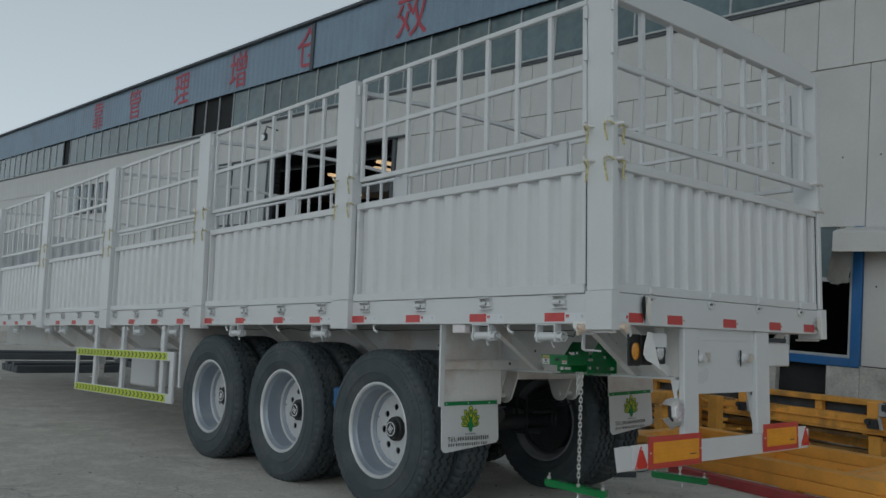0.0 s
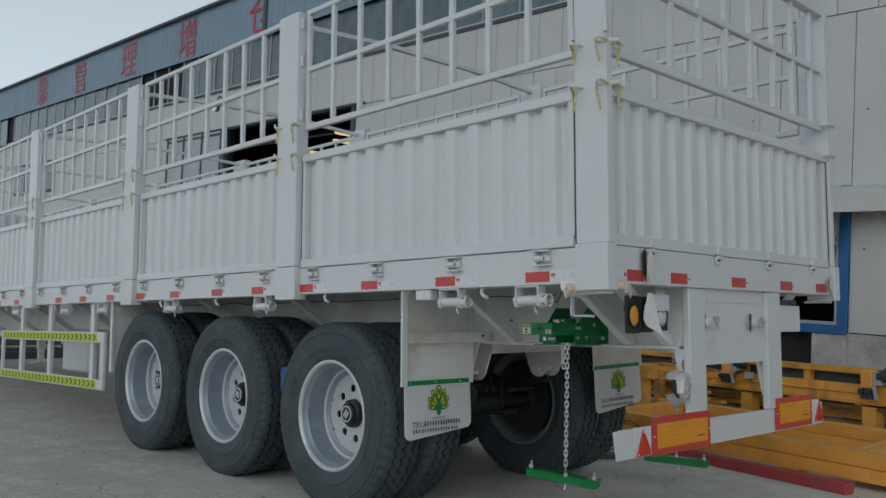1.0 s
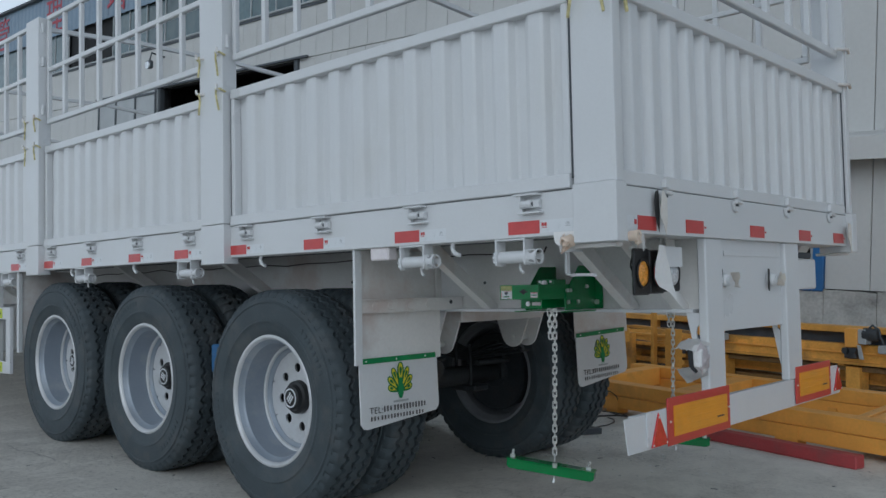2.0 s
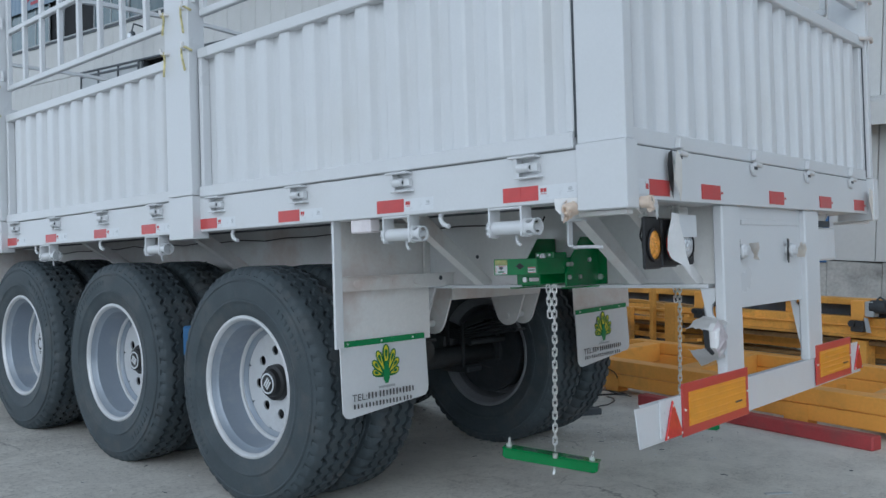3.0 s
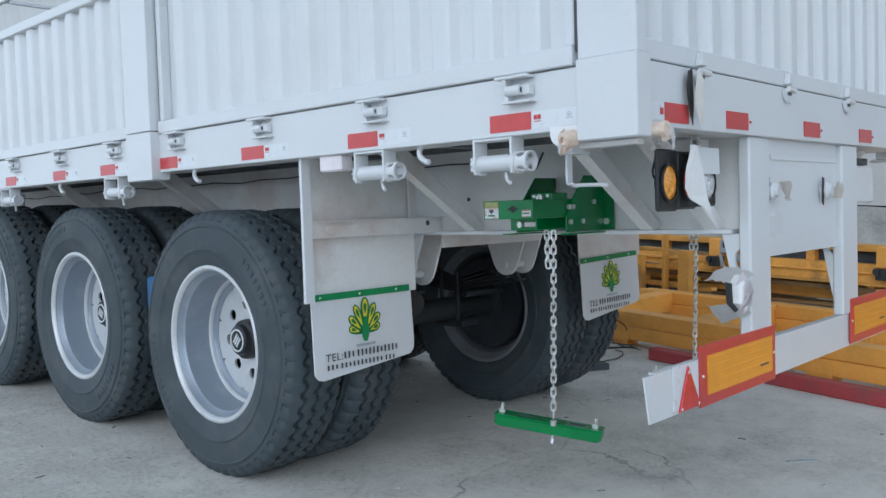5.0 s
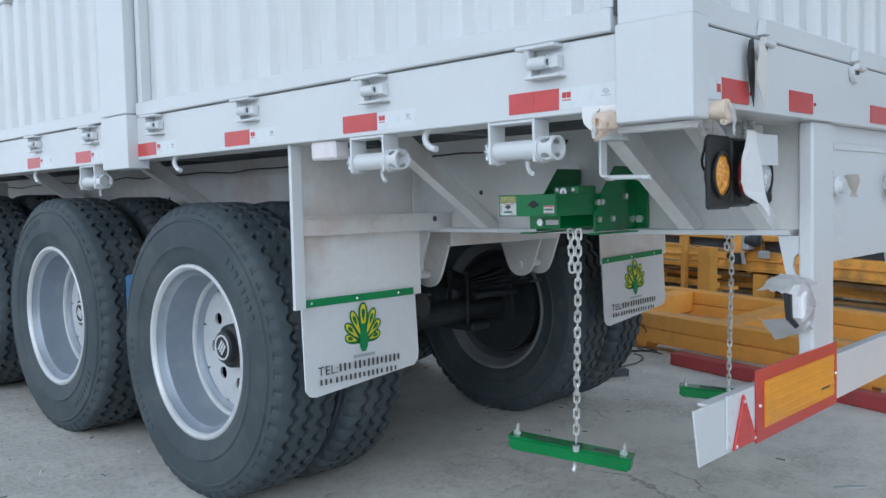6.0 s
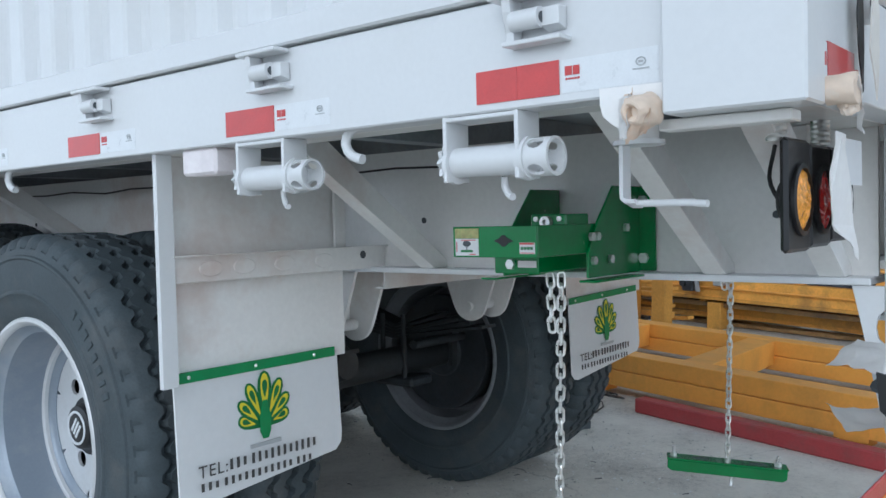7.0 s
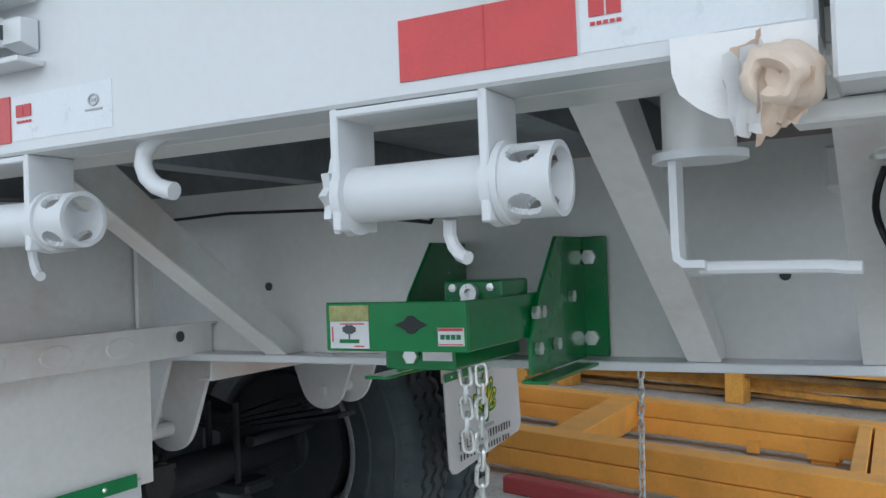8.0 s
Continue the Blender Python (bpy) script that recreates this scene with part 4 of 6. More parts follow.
def make_winches():
    bm = box(0.002, 0.062, -0.004, 0.004, 1.158, 1.262, 0.0015)
    cheek = finish(bm, WHITE, "cheek_plate")
    lobe = finish(lathe([(-0.0045, 0.0), (-0.0045, 0.033), (0.0045, 0.033), (0.0045, 0.0)], 20, "y"), WHITE, "cheek_lobe", True)
    topm = finish(box(0.002, 0.062, -0.07, 0.07, 1.254, 1.261, 0.0015), WHITE, "winch_bracket")
    drum = finish(sweep([(0.032, -0.075, 1.19), (0.032, 0.07, 1.19)], 0.0245, 24), WHITE, "winch_tube", True)
    # slotted turning head: a short tube with four openings
    bm = bmesh.new()
    n, r, rows = 144, 0.030, 36
    ys = [-0.075 - 0.046 * i / rows for i in range(rows + 1)]
    rings = [[[bm.verts.new((0.032 + rr * math.cos(2 * math.pi * k / n), y, 1.19 + rr * math.sin(2 * math.pi * k / n))) for k in range(n)] for y in ys] for rr in (r, r - 0.005)]
    hole = lambda i, k: ((i + 0.5 - rows * 0.48) / (rows * 0.30)) ** 2 + (((k + 0.5) % 36 - 18) / 8.6) ** 2 < 1
    for i in range(rows):
        for k in range(n):
            j = (k + 1) % n
            if hole(i, k):
                continue
            for ring in rings:
                bm.faces.new((ring[i][k], ring[i][j], ring[i + 1][j], ring[i + 1][k]))
    for i in (0, rows):
        for k in range(n):
            j = (k + 1) % n
            bm.faces.new((rings[0][i][k], rings[0][i][j], rings[1][i][j], rings[1][i][k]))
    for i in range(rows):
        for k in range(n):
            j = (k + 1) % n
            if hole(i, k):
                if not hole(i, (k - 1) % n):
                    bm.faces.new((rings[0][i][k], rings[0][i + 1][k], rings[1][i + 1][k], rings[1][i][k]))
                if not hole(i, j):
                    bm.faces.new((rings[0][i][j], rings[0][i + 1][j], rings[1][i + 1][j], rings[1][i][j]))
                if not hole(i - 1, k):
                    bm.faces.new((rings[0][i][k], rings[0][i][j], rings[1][i][j], rings[1][i][k]))
                if not hole(i + 1, k):
                    bm.faces.new((rings[0][i + 1][k], rings[0][i + 1][j], rings[1][i + 1][j], rings[1][i + 1][k]))
    head = finish(bm, WHITE, "turning_head", True)
    collar = finish(lathe([(-0.004, 0.0), (-0.004, 0.034), (0.002, 0.034), (0.002, 0.0)], 24, "y"), WHITE, "collar", True)
    teeth = [((0.036 if k % 2 else 0.027) * math.cos(k * math.pi / 11 + 0.05), (0.036 if k % 2 else 0.027) * math.sin(k * math.pi / 11 + 0.05)) for k in range(22)]
    ratchet = finish(prism([(0.032 + a, 1.19 + b) for a, b in teeth], "y", 0.078, 0.086, bevel=0.0008), WHITE, "ratchet_wheel")
    pawl = finish(sweep([(0.05, -0.012, 1.165), (0.053, -0.010, 1.152), (0.053, -0.013, 1.142), (0.050, -0.021, 1.134), (0.046, -0.030, 1.131)], 0.006, 8), WHITE, "pawl_hook", True)
    for y in (0.468, 1.008, 2.87, 4.22, 5.55, 6.45, 7.9, 8.9, 9.5, 11.0):
        m = pose(0, y, 0)
        w = attach("winch_bracket", topm, trailer, m, "white lashing winch bracket under the side beam")
        for dy in (-0.068, 0.072):
            attach("cheek_plate", cheek, w, pose(0, dy, 0))
            attach("cheek_lobe", lobe, w, pose(0.032, dy, 1.188))
        for nm, me in (("winch_tube", drum), ("turning_head", head), ("ratchet_wheel", ratchet), ("pawl_hook", pawl)):
            attach(nm, me, w)
        attach("collar", collar, w, pose(0.032, -0.075, 1.19))
    pts = [(0.075, -0.02, 1.268), (0.05, -0.016, 1.268), (0.032, 0.0, 1.266), (0.03, 0.020, 1.266), (0.03, 0.036, 1.260), (0.03, 0.046, 1.249), (0.03, 0.049, 1.236), (0.03, 0.044, 1.223), (0.03, 0.033, 1.213), (0.03, 0.020, 1.208), (0.03, 0.010, 1.206)]
    hook = finish(sweep([(a, b * 1.08 + 0.004, c + 0.004) for a, b, c in pts], 0.0092, 12), WHITE, "rope_hook", True)
    for y in (0.738, 2.10, 3.46, 4.36, 5.75, 6.7, 8.2, 9.2, 10.6):
        attach("rope_hook", hook, trailer, pose(0, y, 0), "white curved rope hook")


make_winches()


def make_lock_crank():
    c = part("lock_crank", sweep([(0.132, 0.262, 1.262), (0.132, 0.262, 1.212)], 0.030, 24), CHASSIS, trailer, "white crank of the corner lock", smooth=True)
    part("crank_flange", lathe([(1.204, 0.0), (1.204, 0.039), (1.211, 0.039), (1.211, 0.0)], 28, "z"), WHITE, c, "", pose(0.132, 0.262, 0), True)
    part("crank_arm", sweep([(0.120, 0.280, 1.205), (0.119, 0.280, 1.135), (0.118, 0.279, 1.122), (0.116, 0.272, 1.1155), (0.114, 0.255, 1.115)], 0, flat=(0.025, 0.0065)), WHITE, c)
    part("crank_handle", sweep([(0.1145, 0.262, 1.1155), (0.111, 0.215, 1.115), (0.107, 0.166, 1.114), (0.105, 0.155, 1.1125), (0.104, 0.143, 1.112)], 0.0055, 10), WHITE, c)
    # side lamp: a paper sheet over the beam's edge, a wrapped round nub and its loose tails
    wp = part("paper_skirt", prism([(0.252, 1.275), (0.2515, 1.251), (0.247, 1.236), (0.235, 1.225), (0.222, 1.217), (0.205, 1.214), (0.185, 1.222), (0.167, 1.236), (0.1585, 1.25), (0.1585, 1.273)], "x", -0.0065, -0.0045), PAPERWHITE, trailer, "white paper sheet taped round the side lamp")
    nub = lathe([(-0.007, 0.0), (-0.007, 0.0235), (-0.018, 0.0225), (-0.028, 0.0215), (-0.036, 0.0205), (-0.044, 0.0185), (-0.048, 0.0150), (-0.0485, 0.0115), (-0.045, 0.0088), (-0.040, 0.006), (-0.039, 0.0)], 40, "x")
    for v in nub.verts:
        v.co += Vector((0.0035, 0.004, 0.004)) * noise.noise(v.co * 55) + Vector((0, 0.003, 0.003)) * abs(noise.noise(v.co * 120))
    part("lamp_nub", nub, BEIGE, wp, "beige taped lamp end", pose(0, 0.175, 1.238, 0, -8, -10), True)
    for seed, mat, q in ((4, PAPERWHITE, ((-0.018, 0.216, 1.256), (-0.044, 0.188, 1.258), (-0.048, 0.189, 1.198), (-0.034, 0.210, 1.200))), (6, BEIGE, ((-0.047, 0.190, 1.238), (-0.041, 0.158, 1.236), (-0.034, 0.164, 1.210), (-0.043, 0.194, 1.191))), (9, BEIGE, ((-0.010, 0.212, 1.262), (-0.030, 0.190, 1.268), (-0.036, 0.196, 1.228), (-0.020, 0.214, 1.222)))):
        part("paper_fold", draped(q, seed, 0.006, 10, 0.006), mat, wp, "folded paper end", None, True)
    part("lamp_wrapping", wad(9, 0.017, (0.9, 0.8, 1.0), 0.42), BEIGE, trailer, "crumpled masking paper round the rear lamp", pose(0.078, -0.052, 1.232), True)
    part("paper_tail", draped(((0.058, -0.068, 1.262), (0.104, -0.060, 1.256), (0.130, -0.052, 1.204), (0.092, -0.066, 1.192)), 3, 0.008), PAPERWHITE, trailer, "torn white paper tail", None, True)
    for x0, x1 in ((0.60, 0.735), (1.76, WIDE - 0.60)):
        part("lower_cross_channel", box(x0, x1, 0.15, 0.20, 1.205, 1.261, 0.004), CHASSIS, trailer)
    nub = lathe([(-0.030, 0.0), (-0.030, 0.018), (-0.045, 0.0185), (-0.060, 0.020), (-0.066, 0.019), (-0.067, 0.012), (-0.064, 0.0)], 32, "y")
    for v in nub.verts:
        v.co += Vector((0.003, 0.003, 0.003)) * noise.noise(v.co * 70)
    part("marker_lamp", nub, BEIGE, trailer, "round marker lamp wrapped in paper", pose(0.062, 0.0, 1.247), True)
    # peeled scraps at the end tapes
    part("peeled_film", prism([(0.290, 1.33), (0.306, 1.41), (0.316, 1.43), (0.345, 1.40), (0.342, 1.31), (0.330, 1.26), (0.318, 1.29)], "y", -0.028, -0.026), PAPER, trailer, "peeling white protective film")
    part("peeled_film", prism([(0.276, 1.328), (0.268, 1.38), (0.278, 1.42), (0.300, 1.43), (0.306, 1.34), (0.300, 1.27)], "y", -0.016, -0.014), BLACK, trailer, "dark back of the peeling film")
    part("peeled_film", prism([(2.37, 1.32), (2.385, 1.39), (2.43, 1.38), (2.45, 1.25), (2.425, 1.22), (2.41, 1.26)], "y", -0.028, -0.026), PAPER, trailer, "peeling white protective film")


make_lock_crank()


def make_tail_lamps():
    x0 = 0.282
    covered = part("covered_lamp", box(1.79, 2.14, 0.07, 0.105, 1.03, 1.19, 0.008), FLAP, trailer, "tail lamp fully wrapped in white paper")
    part("lamp_hanger", box(1.80, 2.16, 0.10, 0.14, 1.195, 1.225, 0.003), TRIM, covered)
    X = lambda a: x0 + a

    def plate(nm, a, b, z0, z1, parent, label=""):
        lo, hi = sorted((X(a), X(b)))
        return part(nm, box(lo, hi, 0.092, 0.105, z0, z1, 0.006), BLACK, parent, label)

    cl = plate("tail_lamp", 0.008, 0.128, 1.032, 1.214, trailer, "black tail lamp plate half covered with paper")
    plate("tail_lamp_plate", 0.130, 0.243, 1.036, 1.21, cl), plate("tail_lamp_plate", 0.245, 0.375, 1.042, 1.21, cl)
    rnd = random.Random(6)
    for dx, mat, nm in ((0.070, AMBER, "amber_lens"), (0.188, REDLENS, "red_lens"), (0.316, CLEAR, "clear_lens")):
        m = pose(X(dx), 0.0915, 1.116) @ Matrix.Diagonal((0.90, 1, 1.06, 1))
        part("lens_ring", lathe([(0.0, 0.055), (-0.006, 0.055), (-0.008, 0.048), (0.0, 0.048)], 28, "y", closed=True), BLACK, cl, "", m, True)
        prof = [(0.0, 0.048)] + [(-0.010 * (1 - (q / 7) ** 2) - 0.002, 0.047 * q / 7) for q in range(7, 0, -1)] + [(-0.012, 0.0)]
        bm = lathe(prof, 24, "y", zig=lambda i, k, h, r: (h + rnd.uniform(-0.0022, 0.0012) if 0 < i < 8 else h, r))
        part(nm, bm, mat, cl, "faceted " + nm.replace("_", " "), m)
    part("cover_board", prism([(X(a), z) for a, z in ((0.175, 1.222), (0.345, 1.222), (0.348, 1.142), (0.20, 1.142))], "y", 0.066, 0.068), FLAP, cl, "white card behind the paper")
    poly = [(0.140, 1.228), (0.116, 1.16), (0.088, 1.098), (0.138, 1.064), (0.213, 1.034), (0.268, 1.008), (0.240, 1.07), (0.208, 1.15), (0.186, 1.224)]
    cover = prism([(X(a), z) for a, z in poly], "y", 0.052, 0.0535)
    bmesh.ops.subdivide_edges(cover, edges=cover.edges[:], cuts=2)
    for v in cover.verts:
        v.co.y += 0.010 * noise.noise(v.co * 16)
    part("paper_cover", cover, PAPERWHITE, cl, "torn white paper cover")
    for a in (0.06, 0.30):
        part("lamp_stem", lathe([(1.212, 0.0)] + [(1.212 + 0.0045 * k, 0.0175 if k % 2 else 0.0155) for k in range(12)] + [(1.2615, 0.0)], 20, "z"), ZINC, cl, "ribbed metal stem", pose(X(a), 0.125, 0), True)
    for a, w in ((0.062, 0.050), (0.186, 0.048), (0.308, 0.050)):
        part("lamp_back", lathe([(0.104, 0.0), (0.104, w * 0.8), (0.110, w * 0.8), (0.118, w * 0.6), (0.121, w * 0.3), (0.122, 0.0)], 24, "y"), BLACK, cl, "", pose(X(a), 0, 1.115), True)
        loop = [(X(a) + 0.010 * math.sin(k * 0.9), 0.128 + 0.010 * math.sin(k * 0.55), 1.205 - 0.013 * k) for k in range(9)]
        part("lamp_cable", sweep(loop, 0.0035, 8), BLACK, cl, "thin black cable", None, True)


make_tail_lamps()


def make_underrun():
    for a, b in ((0.728, 0.885), (1.572, 1.745)):
        leg = part("rear_leg", box(a, b, 0.012, 0.052, 0.593, 1.262, 0.006), WHITE, trailer, "white box-section rear leg")
    part("leg_plate", box(0.8855, 1.5715, 0.035, 0.047, 0.865, 1.262, 0.002), WHITE, trailer, "white plate between the rear legs")
    part("plate_ridge", box(0.94, 1.55, 0.030, 0.0348, 1.19, 1.212, 0.002), WHITE, trailer)
    part("plate_fold", box(0.8855, 1.5715, 0.0472, 0.10, 0.865, 0.877, 0.002), WHITE, trailer)
    for x in (0.92, 1.42):
        pl = part("lamp_plug", lathe([(0.036, 0.03), (0.012, 0.03), (0.006, 0.022), (-0.006, 0.02), (-0.006, 0.0)], 18, "y"), WHITE, trailer, "small white plug lamp with a torn film", pose(x, 0, 1.085), True)
        part("torn_film", prism([(-0.038, 0.05), (-0.022, 0.045), (-0.026, -0.03), (-0.03, -0.055), (-0.042, -0.04)], "y", 0.018, 0.022), BLACK, pl)
        part("film_flap", crumpled(int(x * 20), 0.05, 0.06, 0.02, 5, 5), PAPER, pl, "", pose(0.02, -0.004, 0.0, 0, 10, 20), True)
    bar = part("underrun_bar", prism([(0.066, 0.594), (2.296, 0.594), (2.290, 0.464), (0.092, 0.462)], "y", 0.02, 0.025, bevel=0.0015), WHITE, trailer, "white underrun bar of folded sheet")
    part("bar_fold", box(0.15, 2.26, 0.0252, 0.055, 0.586, 0.592, 0.001), WHITE, bar)
    part("bar_fold", box(0.17, 2.24, 0.0252, 0.055, 0.466, 0.470, 0.001), WHITE, bar)
    # tapered gussets from the main rails down the back of the legs
    for a in (0.735, 1.58):
        part("leg_gusset", prism([(0.0525, 0.949), (0.112, 0.949), (0.092, 0.86), (0.060, 0.69), (0.0525, 0.66), (0.0525, 0.835), (0.066, 0.846), (0.070, 0.868), (0.066, 0.890), (0.0525, 0.902)], "x", a, a + 0.01, bevel=0.001), WHITE, trailer)
    for x0, x1, z0, z1 in ((0.365, 0.905, 0.456, 0.638), (1.645, 2.125, 0.472, 0.652)):
        r = part("reflector_plate", box(x0, x1, 0.010, 0.016, z0, z1, 0.002), REDTAPE, trailer, "red-bordered orange reflector plate")
        bz, bx = (z1 - z0) * 0.18, 0.045
        part("orange_field", box(x0 + bx, x1 - bx * 0.7, 0.0075, 0.0105, z0 + bz, z1 - bz, 0), ORANGE, r, "ribbed orange field")
        for k in range(5):
            z = z0 + bz + (z1 - z0 - 2 * bz) * (k + 0.5) / 5
            part("field_rib", box(x0 + bx, x1 - bx * 0.7, 0.0055, 0.0078, z - 0.004, z + 0.004, 0.001), ORANGE, r)
        part("print_bar", box(x1 - 0.13, x1 - 0.07, 0.0045, 0.0056, z0 + bz + 0.029, z0 + bz + 0.035, 0), PRINTBLACK, r, "illegible printed line")
        for sx in (x0 + 0.02, x1 - 0.012):
            part("rivet", lathe([(0.012, 0.006), (0.006, 0.004), (0.006, 0.0)], 8, "y"), ZINC, r, "", pose(sx, 0.0, (z0 + z1) / 2))
    for backing, tri in (
        ([(0.218, 0.60), (0.363, 0.60), (0.363, 0.468), (0.218, 0.475)], [(0.293, 0.592), (0.363, 0.468), (0.238, 0.468)]),
        ([(2.128, 0.618), (2.243, 0.616), (2.215, 0.52), (2.158, 0.478), (2.136, 0.478)], [(2.236, 0.606), (2.288, 0.481), (2.166, 0.484)]),
    ):
        part("white_backing", prism(backing, "y", 0.014, 0.019), WHITETAPE, trailer)
        t = part("triangle_reflector", prism(tri, "y", 0.006, 0.0135, bevel=0.002), REDLENS, trailer, "red triangle reflector")
        mx, mz = sum(p[0] for p in tri) / 3, sum(p[1] for p in tri) / 3
        for x, z in tri:
            part("rivet", lathe([(0.006, 0.005), (0.003, 0.0)], 8, "y"), ZINC, t, "", pose(x + (mx - x) * 0.2, 0, z + (mz - z) * 0.2))
    # wrapped lamp on a bracket beside the leg
    wl_ = part("wrapped_lamp", prism([(0.640 + 0.046 * math.cos(k * math.pi / 3 + 0.52), 0.768 + 0.056 * math.sin(k * math.pi / 3 + 0.52)) for k in range(6)], "y", -0.012, 0.035, bevel=0.006), PAPERWHITE, trailer, "lamp on a bracket wrapped in white paper")
    part("paper_wing", draped(((0.655, 0.14, 0.800), (0.600, 0.015, 0.792), (0.69, -0.014, 0.828), (0.725, 0.10, 0.848)), 1, 0.014), PAPERWHITE, wl_, "loose white paper wing", None, True)
    part("paper_wing", draped(((0.695, 0.155, 0.722), (0.600, 0.012, 0.748), (0.675, -0.012, 0.705), (0.765, 0.13, 0.652)), 2, -0.014), PAPERWHITE, wl_, "loose white paper wing", None, True)
    face = bmesh.new()
    rim = [(0.600, 0.800), (0.628, 0.838), (0.648, 0.818), (0.676, 0.826), (0.682, 0.796), (0.705, 0.778), (0.688, 0.752), (0.690, 0.728), (0.664, 0.722), (0.640, 0.700), (0.622, 0.716), (0.606, 0.728), (0.598, 0.762)]
    rings = []
    for k in range(7):
        u = k / 6
        ring = []
        for i in range(39):
            p, q, f = rim[i // 3], rim[(i // 3 + 1) % 13], (i % 3) / 3
            x, z = p[0] + (q[0] - p[0]) * f, p[1] + (q[1] - p[1]) * f
            lift = 0.010 * noise.noise(Vector((x * 38, z * 38, 3))) * (0.4 + u) + 0.018 * u * u
            ring.append(face.verts.new((0.642 + (x - 0.642) * max(u, 0.03), -0.020 + lift, 0.768 + (z - 0.768) * max(u, 0.03))))
        rings.append(ring)
    for r0, r1 in zip(rings, rings[1:]):
        for i in range(39):
            face.faces.new((r0[i], r0[(i + 1) % 39], r1[(i + 1) % 39], r1[i]))
    face.faces.new(rings[0])
    bmesh.ops.solidify(face, geom=face.faces[:], thickness=0.0012)
    part("paper_face", face, PINKPAPER, wl_, "crumpled pinkish-white paper over the lamp face")
    part("lamp_body", prism([(0.036, 0.806), (0.016, 0.802), (0.014, 0.742), (-0.004, 0.722), (0.004, 0.714), (0.030, 0.738)], "x", 0.588, 0.596), BLACK, wl_, "black lamp edge")
    part("lamp_bracket", sweep([(0.66, 0.03, 0.76), (0.70, 0.06, 0.76), (0.736, 0.06, 0.76)], 0.012, 8), TRIM, wl_)


make_underrun()


def letters(text, size, x, y, z, parent):
    cu = bpy.data.curves.new("lettering", "FONT")
    cu.body, cu.size, cu.extrude, cu.space_character = text, size, 0.0004, 1.15
    tmp = bpy.data.objects.new("lettering", cu)
    scene.collection.objects.link(tmp)
    bpy.context.view_layer.update()
    me = bpy.data.meshes.new_from_object(tmp.evaluated_get(bpy.context.evaluated_depsgraph_get()))
    bpy.data.objects.remove(tmp)
    me.name = "lettering"
    me.materials.clear()
    me.materials.append(PRINTBLACK)
    attach("lettering", me, parent, pose(x, y, z, 90, 0, 0))


